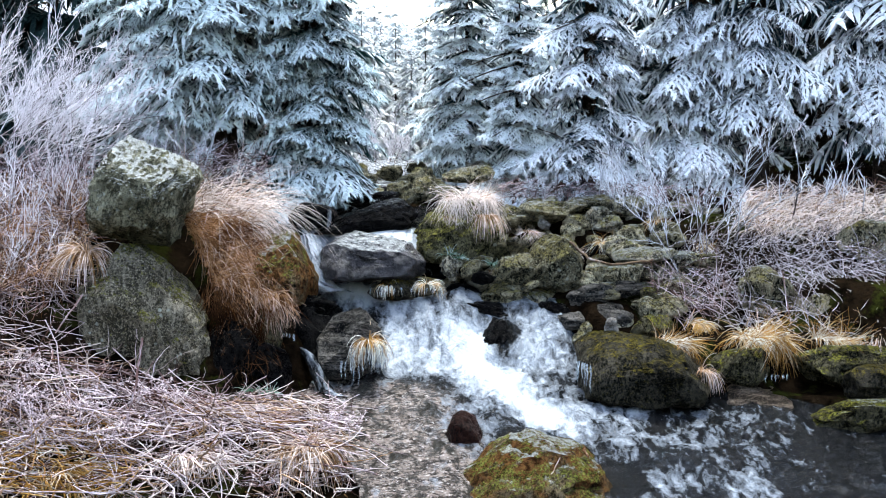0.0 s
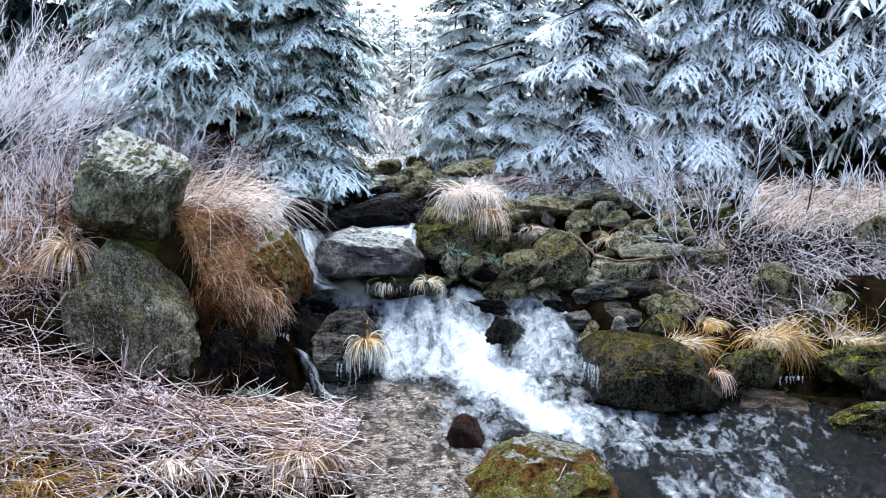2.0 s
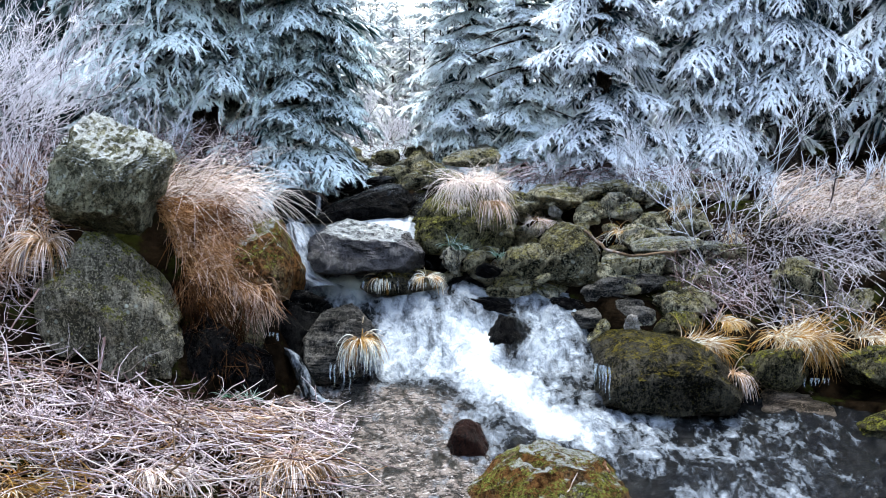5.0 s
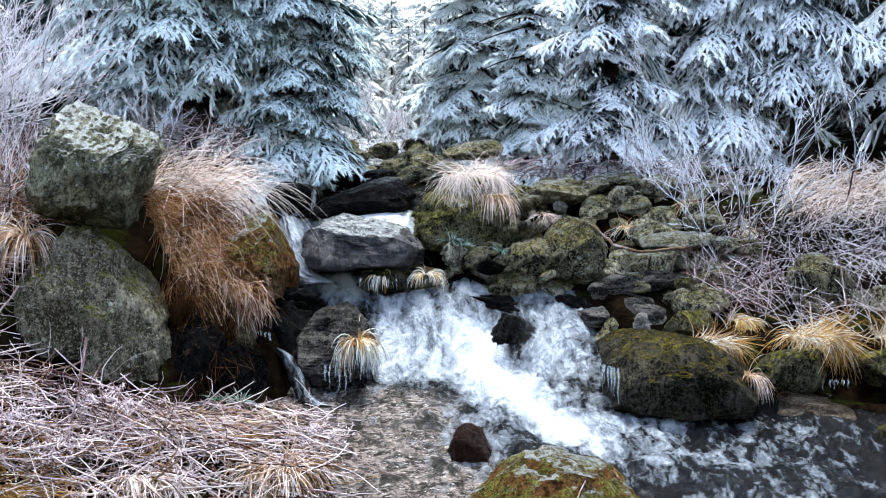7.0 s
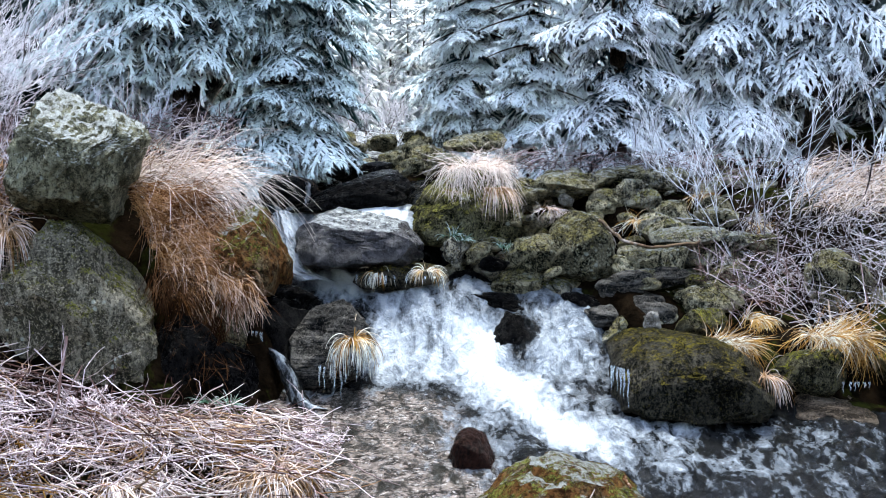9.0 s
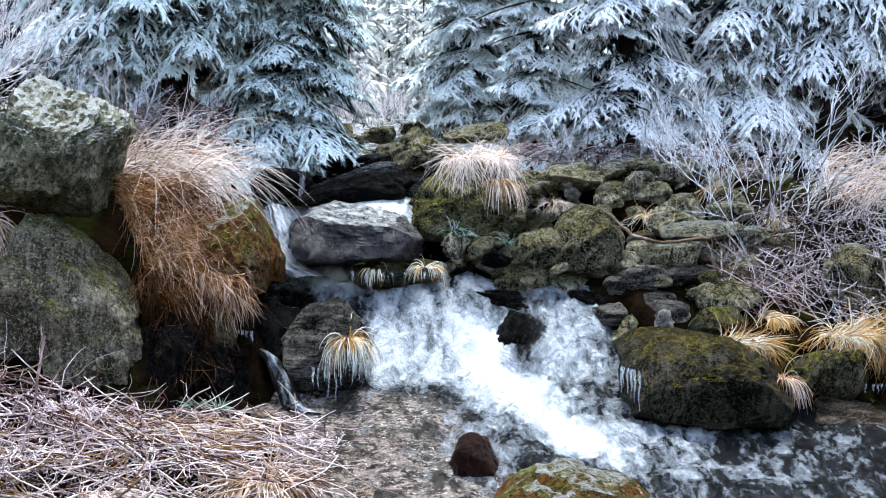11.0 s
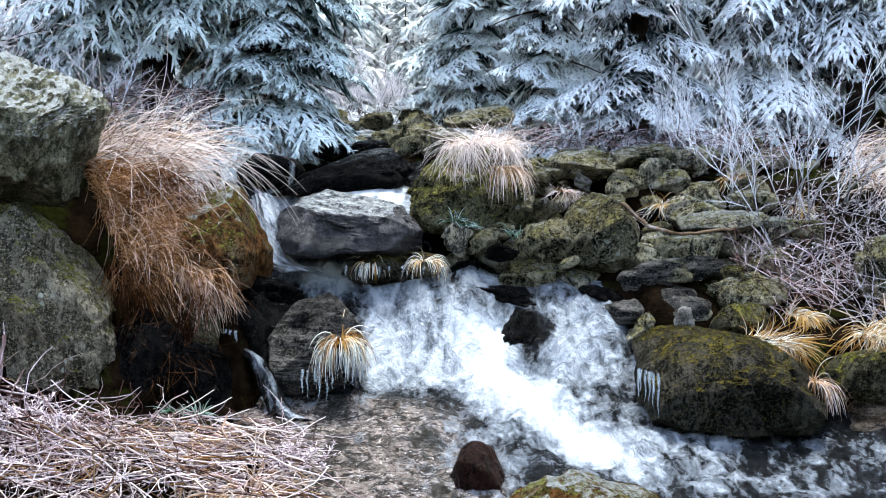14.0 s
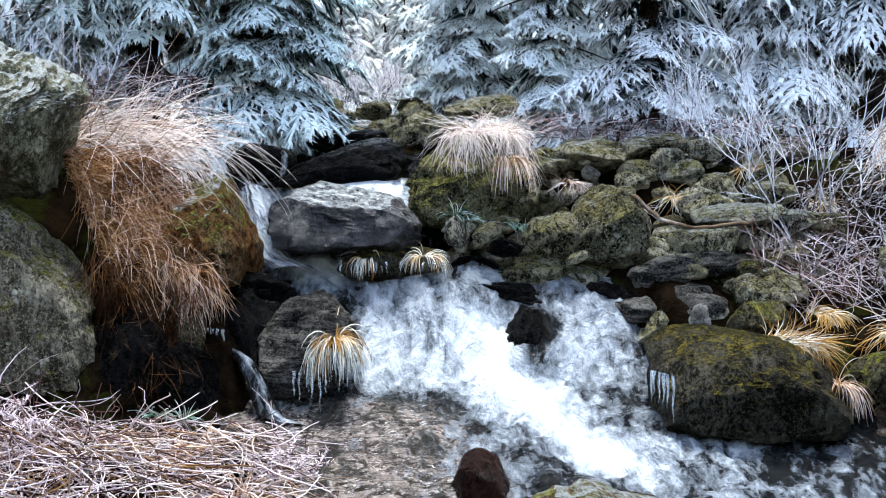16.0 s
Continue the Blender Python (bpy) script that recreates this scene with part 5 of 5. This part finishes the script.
icicles(icegrass, (-0.80, -1.044, 0.40), (-0.53, -1.041, 0.42), 13, 0.26, 3)
icicles(icegrass, (-0.901, -0.991, 0.275), (-0.7, -1.045, 0.232), 6, 0.18, 4)
icicles(icy_rock, (-0.66, 0.14, 0.83), (-0.02, 0.14, 0.82), 10, 0.09, 7)
tuft((-0.496, 0.231, 0.88), 0.17, 90, M_GOLD, "small frosted tuft on a low icy rock", 44, 0.07, (0, -0.4, 0), 0.5, 3.2, 0.0065, (0.5, 1.0))
tuft((-0.133, 0.232, 0.89), 0.18, 110, M_GOLD, "small frosted tuft on a low icy rock", 45, 0.07, (0.1, -0.4, 0), 0.5, 3.2, 0.0065, (0.5, 1.0))
tuft((2.047, -0.679, 0.447), 0.32, 420, M_GOLD, "golden sedge tuft with rimed tips beside a boulder", 46, 0.16, (1.0, -0.30, 0), 0.35, 1.9, 0.0062, (0.75, 0.0), wobble=0.7)
tuft((2.387, -0.17, 0.561), 0.24, 200, M_GOLD, "golden sedge tuft on the bank", 47, 0.10, (0.55, -0.3, 0), 0.5, 2.8, 0.008, (0.65, 0.0), wobble=0.3)
tuft((2.324, -0.995, 0.225), 0.24, 80, M_STRAW, "pale grass hanging over a mossy boulder", 48, 0.05, (0.15, -0.4, 0), 0.3, 3.4, 0.007, (0.1, 0.7))
ledge = tuft((2.881, -0.576, 0.486), 0.38, 640, M_GOLD, "large golden sedge tuft hanging over the water", 49, 0.20, (0.55, -0.45, 0), 0.32, 2.2, 0.0062, (0.75, 0.0), wobble=0.75)
icicles(ledge, (2.902, -0.901, 0.141), (3.092, -0.901, 0.141), 6, 0.08, 5)
tuft((3.624, -0.378, 0.442), 0.35, 520, M_GOLD, "golden sedge tuft with frosted crown on the bank", 50, 0.20, (0.7, -0.3, 0), 0.35, 2.2, 0.0062, (0.75, 0.0), wobble=0.7)
tuft((4.069, -0.282, 0.389), 0.40, 240, M_STRAW, "straw-coloured sedge on the bank", 51, 0.15, (-0.1, -0.3, 0), 0.6, 2.5, 0.008, (0.15, 0.7))
for k, (at, size, n) in enumerate((((1.589, 0.781, 1.248), 0.22, 90), ((0.849, 0.888, 1.355), 0.20, 70), ((2.167, 1.195, 1.439), 0.24, 100), ((0.544, 0.56, 0.955), 0.18, 60), ((1.669, 0.144, 0.743), 0.22, 60), ((1.263, 0.575, 1.176), 0.16, 50), ((2.587, 0.879, 1.214), 0.25, 90), ((0.047, 0.698, 1.503), 0.12, 40), ((0.98, 0.467, 1.061), 0.16, 50))):
    tuft(at, size, n, M_STRAW if k % 2 else M_GOLD, "small dry grass tuft among the stones", 60 + k, 0.06, (0.25, -0.5, 0), 0.25, 2.4, 0.005, (0.3, 1.0), wobble=0.6)

# right bank: brambles and dead grass under rime
BANK = ((2.32, 0.99, 1.379), (4.942, 1.198, 1.485), (4.584, 0.031, 0.566), (2.304, 0.142, 0.716))
litter("dead_grass", BANK, 800, (-0.6, -0.4, -0.1), (0.8, 0.5, 0.5), 0.42, 0.0045, M_BRAMBLE, "tangled lilac-grey rimed stalks on the bank", 71, 0.14, 1.2, 1.2, (0.3, 0.9), spikes=6, spike=0.016)
litter("dead_grass", ((3.046, 0.364, 1.024), (4.714, 0.475, 1.182), (4.487, -0.282, 0.389), (2.71, -0.278, 0.441)), 380, (0.8, -0.4, -0.35), (0.7, 0.4, 0.4), 0.6, 0.0055, M_BRAMBLE, "long rimed stalks leaning over the bank", 72, 0.14, 0.9, 0.7, spikes=8, spike=0.016)
litter("dead_grass", ((3.082, 1.41, 1.652), (4.805, 1.513, 1.679), (4.619, 0.887, 1.327), (2.926, 0.887, 1.327)), 1100, (-0.5, -0.4, 0.05), (0.8, 0.4, 0.25), 0.4, 0.0058, M_ARCH, "pale straw grass lying on the bank", 73, 0.14, 1.0, 0.3, (0.55, 1.1))
litter("dead_grass", ((2.025, 1.813, 1.672), (5.202, 2.017, 1.728), (5.04, 1.502, 1.532), (2.045, 1.5, 1.503)), 350, (-0.5, -0.4, 0.1), (0.8, 0.4, 0.3), 0.35, 0.006, M_RIME, "frosted grass at the edge of the wood", 74, 0.12, 0.8, 0.3)
litter("dead_grass", ((0.604, 2.217, 1.724), (2.445, 2.216, 1.705), (2.399, 1.91, 1.627), (0.593, 1.911, 1.639)), 360, (-0.5, -0.4, 0.1), (0.8, 0.4, 0.3), 0.3, 0.006, M_RIME, "frosted grass at the edge of the wood", 75, 0.12, 0.8, 0.3)
litter("dead_grass", ((-1.379, 5.038, 1.92), (-0.011, 5.038, 1.92), (-0.077, 3.519, 1.698), (-1.204, 3.519, 1.698)), 420, (-0.1, -0.4, 0.6), (0.6, 0.4, 0.3), 0.22, 0.007, M_TWIG, "frosted grass beside the upper brook", 76, 0.1, 0.6, 0.3)
litter("dead_grass", ((-3.023, 1.644, 2.119), (-1.782, 1.639, 2.06), (-1.713, 1.018, 1.775), (-2.736, 1.018, 1.775)), 380, (0.1, -0.3, 0.4), (0.7, 0.4, 0.4), 0.35, 0.006, M_RIME, "frosted grass under the spruces", 77, 0.1, 0.6, 0.3)

litter("dead_grass", ((1.941, 0.264, 1.031), (2.788, 0.165, 1.038), (2.657, -0.267, 0.597), (2.03, -0.267, 0.597)), 170, (0.6, -0.4, -0.3), (0.7, 0.4, 0.4), 0.35, 0.006, M_RIME, "rimed stalks fallen among the stones", 78, 0.12, 0.7, 0.3)

# shrubs
shrub((2.282, 0.364, 1.024), M_TWIG, "bare frosted shrub with long slender stems", 81, stems=6, reach=1.45, lean=(-0.5, -0.05, 0.9), spread=0.24, rise=0.35, thick=0.0050, twigs=9)
shrub((2.518, 0.475, 1.182), M_TWIG, "bare frosted shrub with upright stems", 82, stems=7, reach=1.15, lean=(0.15, -0.05, 1.0), spread=0.25, rise=0.5, thick=0.0060, twigs=5)
shrub((2.906, 0.783, 1.276), M_TWIG, "bare frosted shrub with upright stems", 83, stems=5, reach=0.7, lean=(0.2, 0, 1.0), spread=0.3, rise=0.4, thick=0.008, twigs=4)
shrub((3.531, 1.196, 1.456), M_TWIG, "small branching shrub white with rime", 84, stems=3, reach=0.65, lean=(0.1, 0, 1.0), spread=0.35, rise=0.3, thick=0.010, twigs=7)
shrub((4.047, 1.302, 1.539), M_TWIG, "upright frosted twigs on the bank", 85, stems=7, reach=0.55, lean=(0.0, 0, 1.0), spread=0.3, rise=0.5, thick=0.009, twigs=3)
shrub((4.598, 1.306, 1.597), M_TWIG, "tall frosted shrub on the bank", 86, stems=7, reach=1.3, lean=(-0.2, 0, 1.0), spread=0.3, rise=0.4, thick=0.0068, twigs=8)
shrub((1.105, 1.913, 1.669), M_TWIG, "small frosted twigs at the edge of the stones", 87, stems=5, reach=0.35, lean=(0.0, 0, 0.7), spread=0.45, rise=0.2, thick=0.007, twigs=6)
shrub((1.786, 1.811, 1.642), M_TWIG, "small frosted shrub before the spruces", 88, stems=8, reach=0.55, lean=(0.1, 0, 0.8), spread=0.4, rise=0.3, thick=0.006, twigs=8)
shrub((-4.154, 0.435, 2.031), M_BUSH, "large bare bush white with rime", 91, stems=26, reach=1.15, lean=(0.75, 0.0, 0.62), spread=0.30, rise=0.2, thick=0.0068, twigs=9, foot=0.25)
shrub((-4.686, 0.745, 2.17), M_BUSH, "large bare bush white with rime", 92, stems=24, reach=1.05, lean=(0.5, 0.0, 0.8), spread=0.3, rise=0.25, thick=0.0068, twigs=9, foot=0.25)
shrub((-3.397, 0.217, 1.79), M_RIME, "low rimed stalks behind the boulder", 93, stems=16, reach=0.5, lean=(0.1, 0.0, 0.8), spread=0.5, rise=0.2, thick=0.006, twigs=6, foot=0.3)
shrub((-2.566, 1.03, 1.945), M_TWIG, "low rimed twigs behind the boulder", 94, stems=12, reach=0.45, lean=(0.1, 0.0, 0.8), spread=0.45, rise=0.2, thick=0.006, twigs=6, foot=0.3)
shrub((-0.618, 6.04, 1.914), M_BUSH, "distant bush white with rime", 95, stems=14, reach=0.5, lean=(0.1, 0.0, 0.9), spread=0.45, rise=0.3, thick=0.008, twigs=8, foot=0.25)
shrub((-1.126, 6.542, 1.908), M_BUSH, "distant bush white with rime", 96, stems=14, reach=0.5, lean=(-0.1, 0.0, 0.9), spread=0.45, rise=0.3, thick=0.008, twigs=8, foot=0.25)

for at, size in (((0.057, 0.523, 1.151), 0.13), ((0.168, 0.521, 1.113), 0.10), ((0.475, 0.467, 1.061), 0.09), ((3.935, -0.378, 0.453), 0.15), ((-1.522, -1.207, 0.058), 0.13), ((-1.669, -1.205, 0.082), 0.11)):
    tuft(at, size, 40, M_FERN, "small frosted green fern among the stones", int(900 * size), 0.05, (0, -0.3, 0), 0.7, 2.0, 0.006, (0.3, 0.9), "fern", "ferns", 0.3)
icicles(mossy, (1.192, -1.111, 0.291), (1.287, -1.341, 0.293), 6, 0.26, 6)

# single stalks and sticks
stick([(-2.465, -2.12, 0.619), (-2.504, -2.196, 0.256), (-2.597, -2.275, -0.161)], 0.022, M_RIME, "upright broken stalk with a frosted tip", 1)
stick([(-3.086, -1.448, 0.913), (-3.298, -1.571, 0.592)], 0.018, M_RIME, "leaning grey stalk coated with rime", 2)
stick([(-1.959, -2.215, -0.013), (-1.861, -2.555, -0.575)], 0.012, M_STICK, "thin upright brown stalk in the grass", 3)
stick([(-2.098, -2.644, -0.422), (-1.771, -2.426, -0.165)], 0.020, M_STICK, "broken stick leaning on the grass", 4)
stick([(1.226, 0.28, 1.247), (1.417, 0.168, 1.092), (1.632, 0.165, 1.038), (2.015, 0.218, 1.089)], 0.030, M_STICK, "bent bare branch lying on the stones", 5, "fallen_branch")
stick([(-0.974, -2.539, -0.356), (-0.617, -2.641, -0.379), (-0.18, -2.751, -0.521)], 0.018, M_RIME, "frosted branch lying over the water", 6, "fallen_branch")
stick([(-2.575, -2.111, 0.037), (-2.41, -1.885, 0.396)], 0.012, M_RIME, "thin stalk coated with rime", 7)
stick([(2.94, -0.162, 0.666), (2.934, -0.385, 0.349)], 0.012, M_STRAW, "thin pale stalk on the bank", 8)
stick([(3.2, -0.039, 1), (3.235, -0.381, 0.401)], 0.012, M_RIME, "thin pale stalk on the bank", 9)

stick([(0.729, -3.048, -0.462), (0.855, -3.039, -0.337), (0.927, -2.931, -0.223)], 0.012, M_STRAW, "pale curved twig lying on the mossy rock", 10)
stick([(1.119, -2.777, -0.176), (1.157, -2.832, -0.243)], 0.03, M_RUST, "small red-brown bud on a twig", 11)

# ---- stones of the right bank ----
r = np.random.RandomState(9)
STONES = [rock_mesh((1, 0.9, 0.55), 200 + k, cuts=13, boxy=0.5, rough=0.035, ball=BALL3) for k in range(10)]
PILE_LABELS = ("mossy grey stone in the bank of rubble", "pale frosted stone in the bank of rubble")


def stone(place, width, flat=1.0, tilt=14):
    k = r.randint(len(STONES))
    pale = r.rand() < 0.35
    mesh = STONES[k].copy()
    ob = part("stone", mesh, M_PILE_B if pale else M_PILE)
    m = pose(*place, r.uniform(-tilt, tilt), r.uniform(-tilt, tilt), r.uniform(0, 360)) @ Matrix.Diagonal((width, width * r.uniform(0.7, 1.0), width * flat * r.uniform(0.8, 1.15), 1))
    ob.matrix_world = m
    return tagged(ob, PILE_LABELS[pale], "stone", "stones of the bank")


PILE = ((-0.13, 1.91, 1.627), (2.881, 1.91, 1.627), (2.395, 0.039, 0.673), (0.046, 0.452, 0.853))
for row in range(9):
    for col in range(13):
        s, t = (col + 0.5 + r.uniform(-0.45, 0.45)) / 13, (row + 0.5 + r.uniform(-0.4, 0.4)) / 9
        a, b, c, d = (np.array(q) for q in PILE)
        at = (a * (1 - s) + b * s) * (1 - t) + (d * (1 - s) + c * s) * t
        if s < 0.22 and t < 0.7:
            continue
        stone(at + (0, 0.05, r.uniform(-0.14, -0.06)), r.uniform(0.20, 0.36), r.uniform(0.6, 1.1), 26)
for k in range(55):
    s, t = r.uniform(0.2, 1.0), r.uniform(0.02, 1.05)
    a, b, c, d = (np.array(q) for q in PILE)
    stone((a * (1 - s) + b * s) * (1 - t) + (d * (1 - s) + c * s) * t + (0, -0.1, r.uniform(0.0, 0.07)), r.uniform(0.09, 0.19), r.uniform(0.7, 1.2), 35)
for at, width, flat in (((1.063, 1.299, 1.493), 0.50, 0.6), ((1.678, 1.09, 1.374), 0.34, 1.0), ((1.968, 0.47, 1.099), 0.66, 0.6), ((1.686, 0.15, 0.835), 0.40, 0.6), ((2.007, -0.063, 0.656), 0.36, 0.9),
                        ((1.567, 0.046, 0.779), 0.30, 0.8), ((1.332, 1.402, 1.524), 0.3, 0.9), ((0.496, 0.779, 1.22), 0.34, 0.9), ((0.701, 0.992, 1.407), 0.32, 1.0), ((0.102, 0.564, 1.01), 0.28, 0.9),
                        ((0.351, 0.566, 1.038), 0.3, 0.8), ((2, 1.604, 1.559), 0.36, 0.8), ((2.223, 0.153, 0.877), 0.3, 0.9), ((2.233, 0.781, 1.248), 0.36, 0.8)):
    stone(at, width, flat, 8)
# the larger stones, each with its own shape
for k, (at, face, material) in enumerate((
    ((0.707, 1.317, 1.433), (0.32, 0.25), M_PILE), ((0.505, 0.97, 1.246), (0.33, 0.25), M_MOSSROCK), ((1.045, 1.433, 1.497), (0.56, 0.23), M_PILE_B), ((1.362, 1.227, 1.383), (0.29, 0.18), M_PILE),
    ((1.613, 1.268, 1.406), (0.38, 0.26), M_PILE_B), ((1.03, 1.202, 1.37), (0.13, 0.11), M_PALE), ((1.306, 1.086, 1.308), (0.25, 0.16), M_PILE), ((1.855, 1.012, 1.268), (0.34, 0.24), M_PILE),
    ((0.70, 0.49, 0.96), (0.56, 0.36), M_PILE), ((1.878, 0.731, 1.113), (0.62, 0.27), M_PILE_B), ((2.159, 0.5, 1.0), (0.42, 0.28), M_PILE), ((1.73, 0.153, 0.832), (0.42, 0.18), M_STRATA),
    ((1.431, 0.243, 0.875), (0.29, 0.19), M_PILE), ((0.097, 0.475, 0.985), (0.20, 0.26), M_PILE_B), ((0.281, 0.458, 0.977), (0.26, 0.17), M_PILE), ((0.206, 0.706, 1.10), (0.30, 0.20), M_MOSSROCK),
    ((0.406, 0.293, 0.898), (0.24, 0.14), M_WET), ((2.152, 0.103, 0.81), (0.26, 0.19), M_PILE), ((1.957, -0.037, 0.745), (0.24, 0.18), M_MOSSBRIGHT), ((2.236, 1.037, 1.27), (0.34, 0.31), M_PILE),
    ((1.513, 1.549, 1.55), (0.44, 0.18), M_PILE), ((1.852, 1.491, 1.52), (0.38, 0.2), M_PILE_B), ((2.531, 0.541, 1.02), (0.34, 0.25), M_PILE))):
    rock("stone", at, face, 0.9 * face[0], material, PILE_LABELS[0] if material is not M_PILE_B else PILE_LABELS[1], 500 + k, (r.uniform(-12, 12), r.uniform(-24, 24), r.uniform(-40, 40)), "stone", "stones of the bank", cuts=14, boxy=0.45, rough=0.05)
rock("rock", (3.124, 0.148, 0.797), (0.619, 0.484), 0.5, M_PILE, "frosted mossy rock among rimed stalks", 48, boxy=0.4)
rock("rock", (3.57, 0.036, 0.633), (0.534, 0.347), 0.4, M_PILE, "mossy rock among rimed stalks", 49, boxy=0.4)
rock("rock", (4.308, 0.879, 1.214), (0.847, 0.451), 0.6, M_PILE, "mossy rock under the shrubs", 50, boxy=0.4)
rock("rock", (2.685, -0.747, 0.18), (0.632, 0.405), 0.5, M_MOSSBRIGHT, "dark mossy rock under a sedge tuft", 51)
rock("rock", (3.68, -0.647, 0.182), (0.978, 0.418), 0.6, M_MOSSBRIGHT, "mossy rock overhanging the water", 52)
rock("rock", (3.912, -1.007, 0.059), (0.695, 0.382), 0.5, M_MOSSROCK, "dark mossy rock at the water's edge", 53)
for k, (at, width) in enumerate((((-0.342, 3.521, 1.731), 0.3), ((-0.139, 3.014, 1.644), 0.35), ((-0.992, 4.522, 1.714), 0.3), ((-1.114, 2.207, 1.571), 0.3), ((-0.397, 3.014, 1.644), 0.22), ((0.451, 3.427, 1.812), 0.6), ((-0.076, 3.219, 1.704), 0.3))):
    stone(at, width)

# stones of the upper brook and behind the hummock
UPPER_LABELS = ("dark wet stone in the upper brook", "mossy stone beside the upper brook")
for k, (at, face, wet) in enumerate((((-0.95, 2.0, 1.60), (0.30, 0.16), 1), ((-0.62, 1.95, 1.60), (0.34, 0.15), 1), ((-0.30, 2.05, 1.62), (0.28, 0.17), 0), ((-0.05, 2.2, 1.66), (0.32, 0.20), 0), ((-0.75, 2.5, 1.66), (0.26, 0.15), 0), ((-0.45, 2.55, 1.68), (0.30, 0.18), 0), ((-0.15, 2.7, 1.72), (0.34, 0.2), 0), ((-1.05, 2.6, 1.70), (0.28, 0.16), 0), ((-0.85, 3.1, 1.76), (0.30, 0.17), 0), ((-0.25, 3.2, 1.80), (0.30, 0.2), 0), ((-0.6, 3.6, 1.82), (0.32, 0.18), 0), ((-1.0, 3.7, 1.84), (0.3, 0.18), 0), ((-0.25, 3.9, 1.86), (0.3, 0.18), 0), ((0.27, 2.15, 1.84), (0.52, 0.17), 0), ((0.05, 1.75, 1.66), (0.34, 0.18), 0))):
    rock("stone", at, face, 0.9 * face[0], M_WET if wet else M_PILE, UPPER_LABELS[1 - wet], 600 + k, (r.uniform(-8, 8), r.uniform(-14, 14), r.uniform(-30, 30)), "stone", "stones of the upper brook", cuts=12, boxy=0.4)
